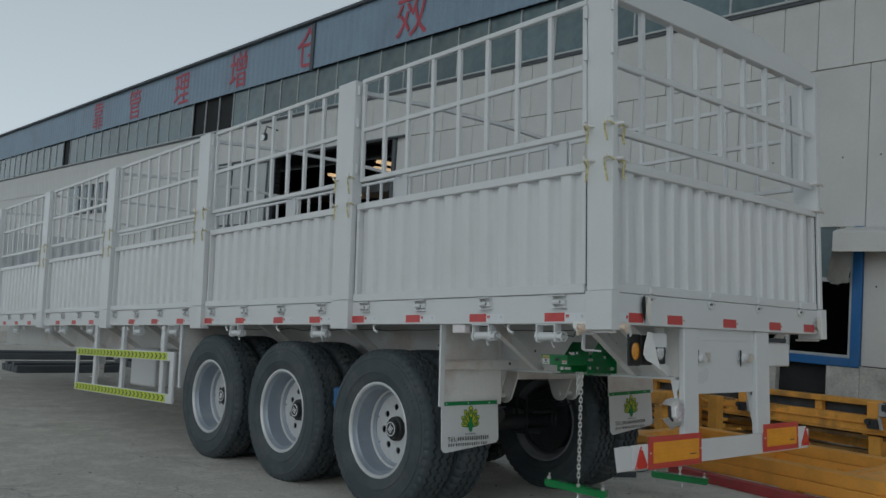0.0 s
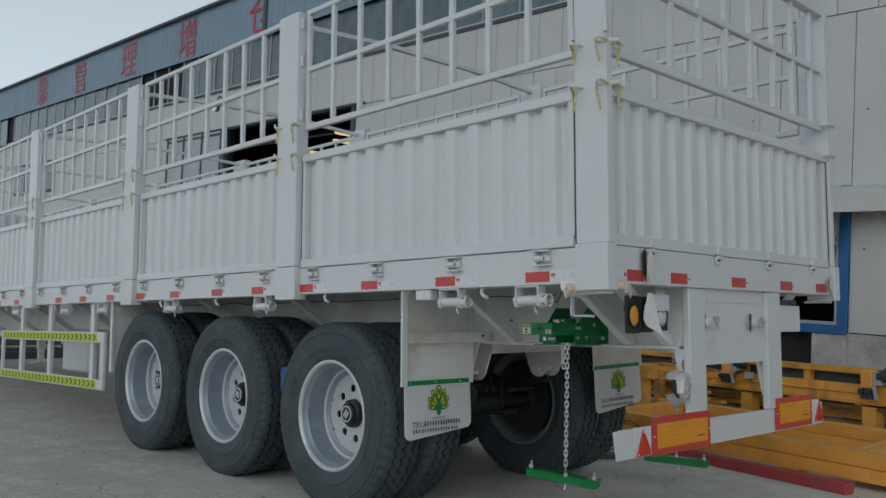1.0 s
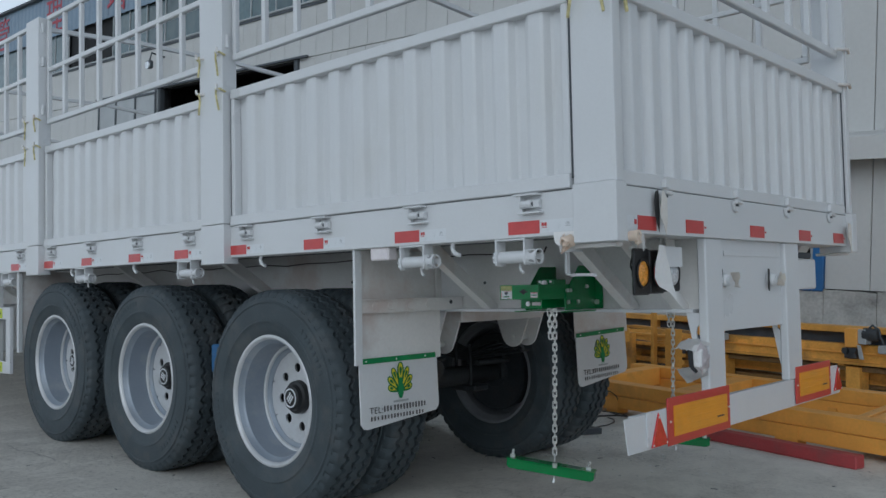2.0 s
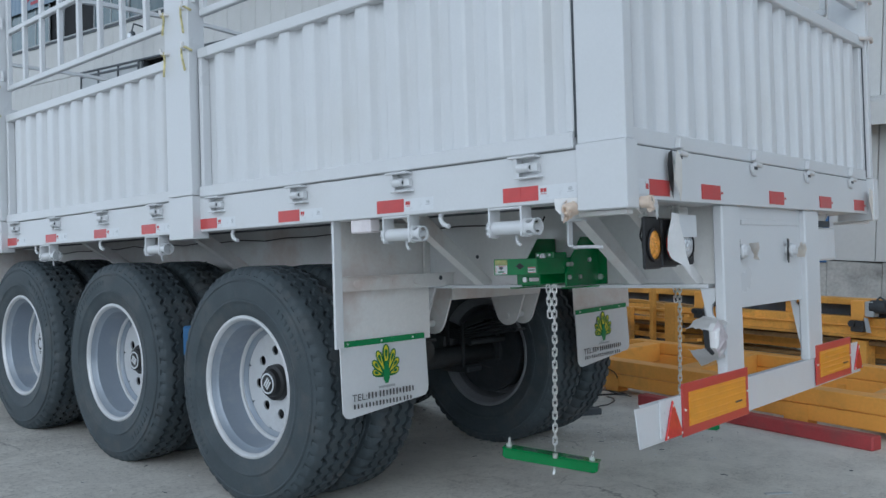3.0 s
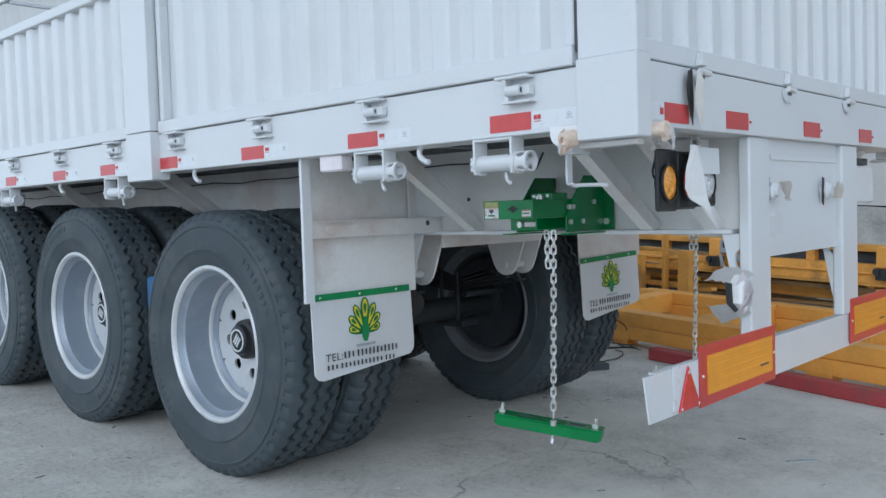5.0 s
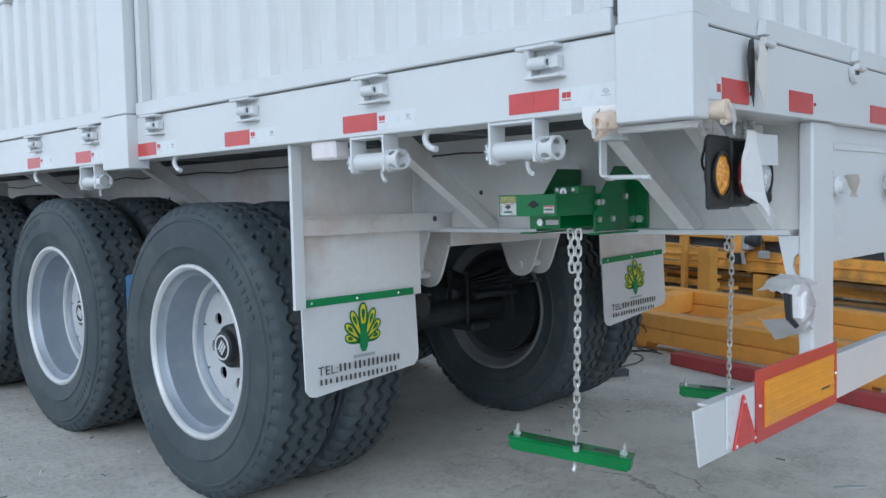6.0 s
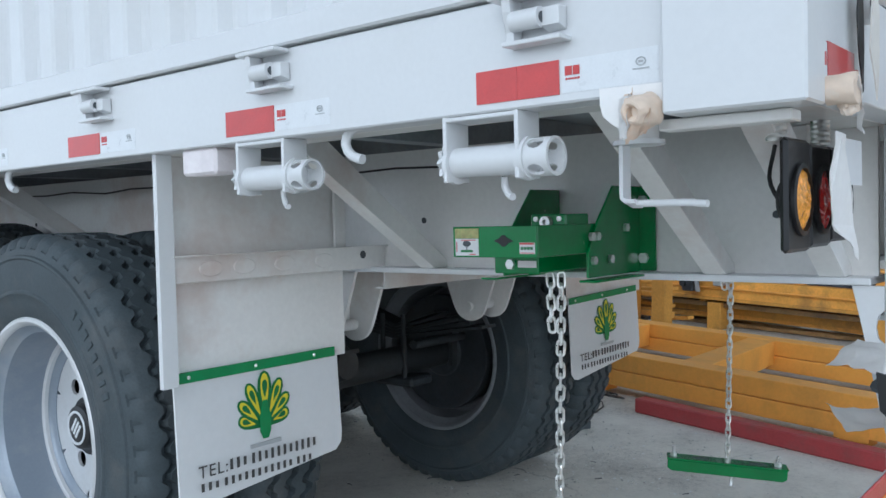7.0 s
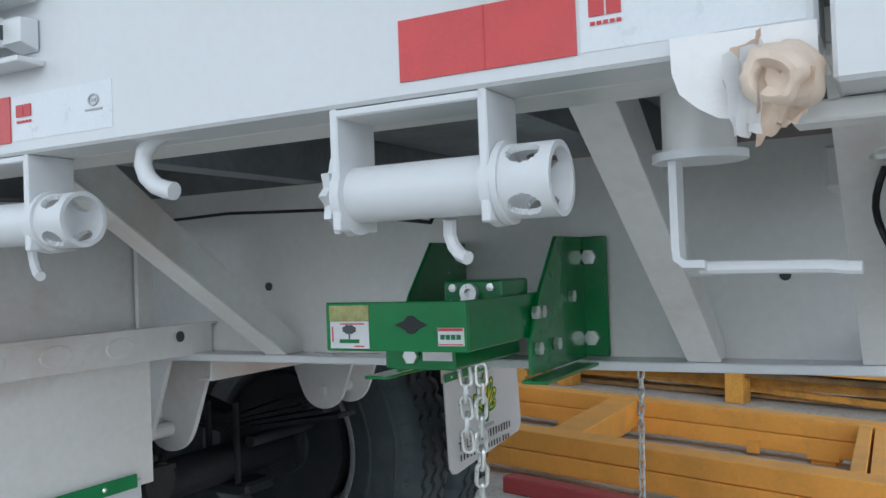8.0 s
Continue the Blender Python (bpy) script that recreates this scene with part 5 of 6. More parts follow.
def make_flap(x0, bright):
    """Mudflap hung from a plate, with the maker's bird emblem and two printed lines."""
    y = 1.44
    w = 0.53
    fl = part("mud_flap", prism([(x0, 0.735), (x0 + w, 0.735), (x0 + w + 0.012, 0.50), (x0 + w + 0.008, 0.475), (x0 + w - 0.012, 0.455), (x0 + 0.05, 0.412), (x0 + 0.025, 0.418), (x0 + 0.008, 0.44)], "y", y, y + 0.006, bevel=0.001), FLAP, trailer, "white plastic mudflap with a green strip and bird emblem")
    part("flap_board", box(x0, x0 + w + 0.04, y + 0.008, y + 0.012, 0.72, 1.262, 0.001), CHASSIS, fl, "grey-white flap board")
    part("green_strip", box(x0 + 0.002, x0 + w - 0.012, y - 0.005, y, 0.722, 0.748, 0.001), GREENSTRIP, fl, "green clamping strip")
    for k in range(3):
        part("strip_rivet", lathe([(0.0, 0.006), (-0.004, 0.003), (-0.005, 0.0)], 8, "y"), ZINC, fl, "", pose(x0 + 0.04 + 0.2 * k, y - 0.004, 0.735))
    cx, cz = x0 + 0.265, 0.572
    yy = [y - 0.0012]

    def layer(nm, poly, mat):
        yy[0] -= 0.00025
        part(nm, prism(poly, "y", yy[0], yy[0] + 0.0012), mat, fl)

    def petal(ang, r0, length, width, nm, mat):
        ca, sa = math.cos(ang), math.sin(ang)
        pts = []
        for k in range(16):
            a = 2 * math.pi * k / 16
            u, v = r0 + length * (0.5 - 0.5 * math.cos(a)), width * math.sin(a) * (0.12 + 0.88 * (0.5 - 0.5 * math.cos(a)) ** 0.9)
            pts.append((cx + u * sa + v * ca, cz + u * ca - v * sa))
        layer(nm, pts, mat)

    for ang, ln in ((-1.22, 0.088), (1.22, 0.088), (-0.82, 0.112), (0.82, 0.112), (-0.42, 0.132), (0.42, 0.132), (0.0, 0.146)):
        wd = 0.032 if ang == 0 else 0.0265
        petal(ang, 0.0, ln, wd, "emblem_feather", PRINTGREEN)
        petal(ang, 0.03, ln - 0.036, wd * 0.6, "emblem_feather_core", PRINTYELLOW)
        petal(ang, ln * 0.52, ln * 0.32, wd * 0.40, "emblem_feather_eye", PRINTGREEN)
    layer("emblem_body", [(cx + (0.007 + 0.016 * max(0, math.sin(k * math.pi / 10)) ** 2 * (1 if k < 10 else 1)) * s, cz + dz) for k, s, dz in ((0, -1, 0.07), (3, -1, 0.03), (7, -1, -0.01), (9, -1, -0.03), (9, 1, -0.03), (7, 1, -0.01), (3, 1, 0.03), (0, 1, 0.07))], GREENSTRIP)
    layer("emblem_line", [(cx - 0.05, cz - 0.048), (cx + 0.05, cz - 0.048), (cx + 0.05, cz - 0.038), (cx - 0.05, cz - 0.038)], FRAME)
    # two lines of print as plain bars
    for z, words, step in ((0.500, (4, 3, 11), 0.0205), (0.462, (3, 11, 3), 0.0205)):
        x = x0 + 0.062
        for wi, count in enumerate(words):
            if z > 0.48 and wi == 0:
                letters("TEL:", 0.043, x - 0.006, yy[0] - 0.0008, z - 0.015, fl)
                x += 0.088
                continue
            for k in range(count):
                tall = (0.0135 if z > 0.48 else 0.010) * (0.8 if k % 4 == 2 else 1)
                layer("print_bar", [(x, z - tall), (x + step * 0.40, z - tall), (x + step * 0.40, z + tall), (x, z + tall)], PRINTBLACK)
                x += step
            x += 0.006
    return fl


fl_left = make_flap(0.072, True)
fl_right = make_flap(1.90, False)
fl_right.matrix_basis = pose(1.90, 1.44, 0.926) @ pose(0, 0, 0, 0, -2, -3) @ pose(-1.94, -1.44, -0.90)


def make_web_details():
    for y, z in ((0.273, 1.092), (1.262, 1.097), (2.3, 1.12), (3.6, 1.12)):
        part("web_hole", lathe([(0.7875, 0.0), (0.7875, 0.0085), (0.7895, 0.0085)], 14, "x"), TRIM, trailer, "", pose(0, y, z))
    rnd = random.Random(31)
    pts = [(0.66 + rnd.uniform(-0.012, 0.012), 0.80 + 0.22 * k, 1.245 - 0.014 * (k % 2) + rnd.uniform(-0.006, 0.006)) for k in range(24)]
    part("wiring_hose", sweep(pts, 0.003, 8), BLACK, trailer, "black hose slung under the deck", None, True)
    part("wiring_hose", sweep([(0.70, 0.80, 1.262), (0.68, 0.82, 1.20), (0.66, 0.88, 1.21), (0.66, 0.95, 1.24)], 0.004, 8), BLACK, trailer, "black hose slung under the deck", None, True)


make_web_details()


def make_flap_brackets():
    part("flap_edge_angle", box(0.024, 0.066, 1.405, 1.411, 0.722, 1.262, 0.001), WHITE, trailer, "white edge angle of the mudguard")
    part("flap_edge_angle", box(0.024, 0.030, 1.411, 1.42, 0.722, 1.262, 0.001), WHITE, trailer)
    # pressed carrier rail with oval embossings
    rail = part("flap_rail", box(0.062, 0.785, 1.415, 1.425, 0.962, 1.026, 0.002), CHASSIS, trailer, "pressed rail carrying the mudflap")
    part("rail_lip", box(0.062, 0.785, 1.40, 1.425, 1.024, 1.028, 0.001), CHASSIS, rail)
    for x in (0.17, 0.27, 0.40, 0.54):
        oval = [(x + 0.034 * math.cos(k * math.pi / 8), 0.994 + 0.020 * math.sin(k * math.pi / 8)) for k in range(16)]
        part("embossing", prism(oval, "y", 1.411, 1.416, bevel=0.002), CHASSIS, rail)
    part("rail_hole", lathe([(1.4135, 0.0), (1.4135, 0.011), (1.4155, 0.011)], 16, "y"), TRIM, rail, "", pose(0.692, 0, 1.003))
    part("flap_stiffener", box(0.60, 0.64, 1.43, 1.44, 1.01, 1.262, 0.001), CHASSIS, trailer)
    part("wood_block", box(0.012, 0.07, 1.165, 1.285, 1.205, 1.262, 0.006), PINKPAPER, trailer, "junction block under the beam wrapped in pinkish paper")
    rail2 = part("flap_rail", box(WIDE - 0.80, WIDE - 0.06, 1.415, 1.425, 0.955, 1.015, 0.002), CHASSIS, trailer)


make_flap_brackets()


def make_side_guard():
    for mir in (False, True):
        X = (lambda a: WIDE - a) if mir else (lambda a: a)
        def bx(nm, a, b, *rest, mat=WHITE, parent=None, bevel=0.004, label=""):
            lo, hi = sorted((X(a), X(b)))
            return part(nm, box(lo, hi, *rest, bevel), mat, parent or trailer, label)
        g = bx("side_guard", 0.0, 0.03, 5.45, 8.27, 0.472, 0.565, label="white side guard with fluorescent chevron bands")
        bx("guard_rail", 0.0, 0.03, 5.45, 8.27, 0.895, 0.99, parent=g)
        bx("guard_end", 0.0, 0.03, 5.45, 5.53, 0.565, 0.895, parent=g)
        bx("guard_end", 0.0, 0.03, 8.22, 8.27, 0.565, 0.895, parent=g)
        for y in (5.80, 6.88, 7.72):
            bx("guard_post", 0.03, 0.07, y - 0.04, y + 0.04, 0.49, 1.262, parent=g)
        for z in (0.482, 0.905):
            bx("chevron_band", -0.003, 0.0, 5.60, 8.24, z, z + 0.075, mat=HIVIS, parent=g, bevel=0, label="fluorescent yellow band with black chevrons")
            if not mir:
                chev = finish(prism([(0.0, 0.037), (0.045, 0.008), (0.075, 0.008), (0.030, 0.037), (0.075, 0.067), (0.045, 0.067)], "x", -0.0045, -0.003), PRINTBLACK, "chevron")
                for k in range(25):
                    attach("chevron", chev, g, pose(0, 5.62 + k * 0.104, z))
    part("wheel_guard_plate", box(0.06, 0.55, 5.36, 5.37, 0.66, 1.262, 0.001), CHASSIS, trailer, "white plate ahead of the front wheels")
    part("wheel_guard_edge", box(0.03, 0.06, 5.35, 5.39, 0.64, 1.262, 0.002), WHITE, trailer)
    part("tool_box", box(0.45, 0.95, 6.95, 7.65, 0.55, 1.0, 0.02), WHITE, trailer, "white tool box behind the side guard")
    part("air_tank", lathe([(5.6, 0.0), (5.6, 0.10), (5.65, 0.14), (6.45, 0.14), (6.5, 0.10), (6.5, 0.0)], 24, "y"), DARKSTEEL, trailer, "dark air tank", pose(1.24, 0, 0.98), True)
    for x in (0.30, WIDE - 0.30):
        lg = part("landing_leg", box(x - 0.06, x + 0.06, 13.30, 13.42, 0.62, 1.30, 0.006), WHITE, trailer, "white landing leg")
        part("leg_tube", box(x - 0.045, x + 0.045, 13.315, 13.405, 0.40, 0.62, 0.004), ZINC, lg)
        part("leg_foot", box(x - 0.15, x + 0.15, 13.20, 13.52, 0.375, 0.40, 0.006), CHASSIS, lg)
    part("wheel_chock_box", box(0.08, 0.20, 2.62, 2.72, 0.62, 0.78, 0.01), BLUEBOX, trailer, "blue plastic box between the wheels")


make_side_guard()


def make_chain(parent, x, y, z0, z1):
    bm = bmesh.new()
    pitch, rr = 0.0265, 0.0036
    pts = []
    for k in range(24):
        a = 2 * math.pi * k / 24
        u = 0.0085 * math.cos(a)
        v = 0.0085 * math.sin(a) + (0.0095 if math.sin(a) > 0 else -0.0095)
        pts.append((u, 0.0, v))
    n = len(pts)
    rings = []
    for k in range(n):
        p, q = Vector(pts[k]), Vector(pts[(k + 1) % n]) - Vector(pts[k - 1])
        d = q.normalized()
        w = Vector((0, 1, 0))
        u = d.cross(w)
        rings.append([bm.verts.new(p + (u * math.cos(j * math.pi / 3) + w * math.sin(j * math.pi / 3)) * rr) for j in range(6)])
    for k in range(n):
        a, b = rings[k], rings[(k + 1) % n]
        for j in range(6):
            bm.faces.new((a[j], a[(j + 1) % 6], b[(j + 1) % 6], b[j]))
    link = finish(bm, ZINC, "chain_link", True)
    rnd = random.Random(2)
    count = int((z1 - z0) / pitch)
    for i in range(count):
        attach("chain_link", link, parent, pose(x, y, z1 - pitch * (i + 0.5), rnd.uniform(-3, 3), rnd.uniform(-3, 3), (45 if i % 2 else 135) + rnd.uniform(-14, 14)))
    for i in range(5):
        attach("chain_link", link, parent, pose(x - 0.012 + 0.002 * i, y + 0.022, z1 - pitch * (i + 0.5), 0, 8, (20 if i % 2 else 110)))


def bolt(parent, m, r=0.011):
    part("bolt", lathe([(0.0, r), (-0.008, r), (-0.0085, 0.0)], 6, "x"), ZINC, parent, "", m)


def make_carrier():
    c = part("spare_wheel_carrier", box(0.345, 0.351, 0.592, 0.802, 1.018, 1.082, 0.0015), GREEN, trailer, "green enamelled spare wheel winch")
    for y, top in ((0.592, 1.082), (0.796, 1.045)):
        part("side_plate", box(0.3512, 0.74, y, y + 0.006, 1.018, top, 0.0015), GREEN, c)
    part("floor_plate", box(0.3512, 0.74, 0.5985, 0.7955, 1.018, 1.023, 0), GREEN, c)
    part("lower_channel", box(0.50, 0.74, 0.690, 0.808, 0.974, 1.018, 0.003), GREEN, c)
    for y in (0.588, 0.806):
        d = -1 if y < 0.7 else 1
        poly = [(0.535, 1.018), (0.575, 1.082), (0.652, 1.165), (0.775, 1.165), (0.775, 0.965), (0.535, 0.965)]
        part("side_cheek", prism(poly, "y", y - 0.003, y + 0.003, bevel=0.001), GREEN, c)
        part("mount_flange", box(0.775, 0.783, min(y, y + 0.042 * d), max(y, y + 0.042 * d), 0.967, 1.165, 0.002), GREEN, c)
        part("foot_flange", box(0.50, 0.723, min(y, y + 0.04 * d), max(y, y + 0.04 * d), 0.958, 0.963, 0.001), GREEN, c)
        for z in (0.997, 1.131):
            bolt(c, pose(0.775, y + 0.014 * d, z), 0.013)
    for x, z in ((0.552, 1.002), (0.627, 1.002), (0.545, 1.054), (0.568, 1.054), (0.70, 1.07)):
        part("bolt", lathe([(0.0, 0.010), (-0.008, 0.010), (-0.0085, 0.0)], 6, "y"), ZINC, c, "", pose(x, 0.584, z))
    gb = part("gear_block", box(0.47, 0.565, 0.599, 0.688, 1.024, 1.104, 0.003), GREEN, c)
    for y in (0.614, 0.672):
        part("bolt", lathe([(0.0, 0.006), (-0.004, 0.006), (-0.0045, 0.0)], 6, "x"), ZINC, c, "", pose(0.469, y, 1.094))
    part("drive_nut", lathe([(0.0, 0.013), (-0.012, 0.013), (-0.012, 0.006), (-0.004, 0.006), (-0.004, 0.0)], 12, "x"), ZINC, c, "zinc drive nut", pose(0.469, 0.644, 1.087))
    part("drive_pawl", sweep([(0.462, 0.645, 1.080), (0.460, 0.660, 1.074), (0.458, 0.675, 1.075)], 0, flat=(0.012, 0.004)), ZINC, c)
    # slot and stickers on the front face
    poly = [(0.670 + 0.012 * math.cos(k * 0.628) * (1.0 + 1.0 * (k in (0, 5))), 1.052 + 0.012 * math.sin(k * 0.628) * (0.75 if k in (1, 4, 6, 9) else 1.0)) for k in range(10)]
    part("key_slot", prism(poly, "x", 0.3432, 0.3449), BLACK, c)
    part("sticker", box(0.3432, 0.3449, 0.7335, 0.794, 1.0215, 1.057, 0), FLAP, c, "white sticker with a small picture")
    part("sticker_band", box(0.3436, 0.3449, 0.733, 0.795, 1.0575, 1.078, 0), STICKERTAN, c, "worn yellowish sticker band")
    crown = [(0.7635 + 0.010 * math.cos(k * math.pi / 8) * (1 + 0.15 * (k % 2)), 1.0465 + 0.0055 * math.sin(k * math.pi / 8) * (1 + 0.2 * (k % 2))) for k in range(16)]
    part("sticker_picture", prism(crown, "x", 0.3424, 0.3431), TRIM, c)
    part("sticker_picture", prism([(0.7625, 1.034), (0.7645, 1.034), (0.7645, 1.0415), (0.7625, 1.0415)], "x", 0.3424, 0.3431), TRIM, c)
    part("sticker_picture", box(0.3424, 0.3431, 0.748, 0.779, 1.0285, 1.0335, 0), PRINTGREEN, c)
    part("sticker_bar", box(0.3424, 0.3431, 0.741, 0.756, 1.0235, 1.0255, 0), PRINTRED, c)
    part("sticker_bar", box(0.3424, 0.3431, 0.740, 0.778, 1.0530, 1.0545, 0), PRINTRED, c)
    part("sticker_bar", box(0.3424, 0.3431, 0.789, 0.791, 1.030, 1.050, 0), PRINTRED, c)
    part("sticker", box(0.3432, 0.3449, 0.595, 0.631, 1.026, 1.0485, 0), FLAP, c, "small white sticker")
    part("sticker_bar", box(0.3424, 0.3431, 0.596, 0.630, 1.0445, 1.0480, 0), PRINTRED, c)
    part("sticker_bar", box(0.3424, 0.3431, 0.596, 0.630, 1.0270, 1.0285, 0), PRINTRED, c)
    for k in range(4):
        part("sticker_bar", box(0.3424, 0.3431, 0.599 + 0.0075 * k, 0.605 + 0.0075 * k, 1.034, 1.040, 0), PRINTGREEN, c)
    part("sticker", box(0.4982, 0.4999, 0.694, 0.742, 0.988, 1.003, 0), PINKPAPER, c, "small pale pink sticker")
    bolt(c, pose(0.499, 0.760, 0.995), 0.012)


make_carrier()


def hang_bar(nm, centre, yaw, tilt, z_top, cx, cy):
    bar = part(nm, prism([(-0.205, 0.022), (0.205, 0.022), (0.205, -0.010), (0.190, -0.020), (-0.190, -0.020), (-0.205, -0.010)], "x", -0.03, 0.03, bevel=0.003), GREEN, trailer, "green spare wheel holding bar on a chain", pose(*centre, tilt, 0, yaw))
    part("bar_lip", box(-0.036, 0.036, -0.208, 0.208, 0.0225, 0.028, 0.001), GREEN, bar)
    for y in (-0.175, 0.185):
        part("bar_stud", sweep([(0, y, 0.02), (0, y, 0.065)], 0.006, 8), ZINC, bar)
        part("stud_nut", lathe([(0.028, 0.013), (0.042, 0.013), (0.042, 0.0)], 6, "z"), ZINC, bar, "", pose(0, y, 0))
    for y in (-0.11, 0.09):
        part("bar_slot", box(-0.012, 0.012, y - 0.03, y + 0.03, 0.0275, 0.0288, 0), TRIM, bar, "dark slot in the bar")
    part("chain_tail", sweep([(0.0, -0.02, -0.02), (0.004, -0.02, -0.045), (-0.003, -0.018, -0.06)], 0.006, 8), ZINC, bar, "", None, True)
    ch = attach("lifting_chain", finish(lathe([(-0.02, 0.0), (-0.02, 0.010), (0.0, 0.012), (0.0, 0.0)], 8, "z"), ZINC, "chain_end"), trailer, pose(cx, cy, centre[2] + 0.04, 1.84, 0, 0), "zinc-plated lifting chain")
    make_chain(ch, 0, 0, -0.01, z_top - centre[2] - 0.04)


CHAIN1, CHAIN2 = (0.632, 0.735), (1.925, 0.83)
hang_bar("holding_bar", (CHAIN1[0] + 0.035, CHAIN1[1] + 0.05, 0.222), 24, 7, 0.965, *CHAIN1)
hang_bar("holding_bar", (CHAIN2[0] + 0.01, CHAIN2[1] + 0.01, 0.175), 26, 4, 0.96, *CHAIN2)
c2 = part("spare_wheel_carrier", box(1.78, 2.0, 0.70, 0.90, 0.967, 1.03, 0.004), GREEN, trailer, "green enamelled spare wheel winch")


def make_ropes():
    rnd = random.Random(8)
    for a, b in POSTS[:5]:
        for z in (2.16, 2.36):
            for y, s in ((a + 0.02, -1), (b - 0.02, 1)):
                if a == 0 and s == -1:
                    continue
                dx = 0.0 if a < 1 else -0.03
                pts = [(0.0, y + 0.03 * s, z + 0.0), (-0.03, y + 0.02 * s, z + 0.015), (-0.036, y - 0.01 * s, z + 0.02), (-0.034, y - 0.012 * s, z - 0.02), (-0.03 + rnd.uniform(-0.004, 0.004), y + 0.006 * s, z - 0.08 - rnd.uniform(0, 0.04))]
                pts = [(p[0] + dx, p[1], p[2]) for p in pts]
                part("tie_rope", sweep(pts, 0.006, 6), ROPE, trailer, "frayed yellow tie rope", None, True)
                part("tie_hook", sweep([(0.02, y - 0.04 * s, z + 0.01), (-0.03 + dx, y - 0.02 * s, z + 0.012), (-0.042 + dx, y + 0.01 * s, z + 0.02), (-0.042 + dx, y + 0.012 * s, z + 0.04)], 0.007, 8), CHASSIS, trailer, "", None, True)
    for z in (2.16, 2.36):
        pts = [(0.06, -0.012, z), (0.075, -0.035, z + 0.01), (0.09, -0.03, z - 0.02), (0.08, -0.028, z - 0.06), (0.087, -0.03, z - 0.10)]
        part("tie_rope", sweep(pts, 0.007, 6), ROPE, trailer, "frayed yellow tie rope", None, True)
        part("gate_hook", sweep([(0.02, -0.006, z + 0.012), (0.06, -0.04, z + 0.02), (0.12, -0.03, z + 0.01)], 0.010, 8), CHASSIS, trailer, "", None, True)
        part("gate_hook", sweep([(WIDE - 0.12, -0.006, z), (WIDE - 0.03, -0.04, z + 0.01), (WIDE + 0.02, -0.03, z)], 0.010, 8), CHASSIS, trailer, "", None, True)
    # hinges of the stake frames on the posts
    for a, b in POSTS[:5]:
        for z in (2.44, 2.80, 3.05):
            for y in ((b + 0.004,) if a == 0 else (a - 0.004, b + 0.004)):
                part("frame_hinge", sweep([(-0.012, y, z - 0.035), (-0.012, y, z + 0.035)], 0.011, 10), WHITE, trailer, "", None, True)
    for z in (2.30, 2.72, 3.08):
        part("frame_hinge", sweep([(WIDE + 0.01, 0.0, z - 0.03), (WIDE + 0.01, 0.0, z + 0.03)], 0.012, 10), CHASSIS, trailer, "", None, True)


make_ropes()


# ---- steel stacked between the trailer and the workshop ----
def make_low_frame():
    m = pose(3.80, 1.95, 0, 0, 0, -12)
    f = thing("ladder_chassis", m, "two stacked yellow painted steel ladder frames on the ground", "steel ladder", "yellow steel stack")
    for x, end in ((0.0, 1.5), (1.27, 1.5)):
        for z0, z1 in ((0.050, 0.151), (0.155, 0.262)):
            part("long_rail", box(x + (0.004 if z0 > 0.1 else 0), x + 0.16, -7.4, end, z0, z1, 0.005), YELLOW, f)
        for y in (0.55, -1.15, -2.4, -3.9, -5.3, -6.7):
            part("foot", box(x + 0.012, x + 0.14, y - 0.07, y + 0.07, 0.0, 0.049, 0.004), YELLOW, f)
            part("stiffener", box(x - 0.005, x - 0.0005, y - 0.09, y + 0.09, 0.03, 0.150, 0.001), YELLOW, f)
    for y, w in ((-0.12, 0.20), (-1.62, 0.07), (-3.05, 0.22), (-4.4, 0.16), (-5.7, 0.22), (0.95, 0.18)):
        skew = 0.24
        poly = [(0.161, y - w / 2), (1.269, y - w / 2 + skew), (1.269, y + w / 2 + skew), (0.161, y + w / 2)]
        part("cross_bar", prism(poly, "z", 0.09, 0.259, bevel=0.004), YELLOW, f)
    part("cover_plate", prism([(0.161, -3.0), (1.269, -2.8), (1.269, -1.43), (0.161, -1.67)], "z", 0.235, 0.25), YELLOW, f, "yellow plate between the rails")
    for y in (0.3, -0.75, -2.2, -3.6):
        part("weld_clip", box(1.256, 1.2695, y - 0.04, y + 0.04, 0.02, 0.10, 0.002), YELLOW, f)
    pts = [(-0.012, 0.62 - 0.16 * math.cos(k * math.pi / 9), 0.12 + 0.07 * math.sin(k * math.pi / 9)) for k in range(10)]
    part("hanging_cable", sweep(pts, 0.004, 6), BLACK, f, "thin dark cable looped on the rail", None, True)


make_low_frame()


def make_red_beam():
    m = pose(3.30, 1.09, 0, 0, 0, -12.5)
    b = thing("red_steel_beam", m, "red oxide painted square steel beam on the concrete", "steel beam")
    part("beam_body", box(0.0, 0.10, -0.90, 0.93, 0.0, 0.085, 0.008), REDSTEEL, b)


make_red_beam()


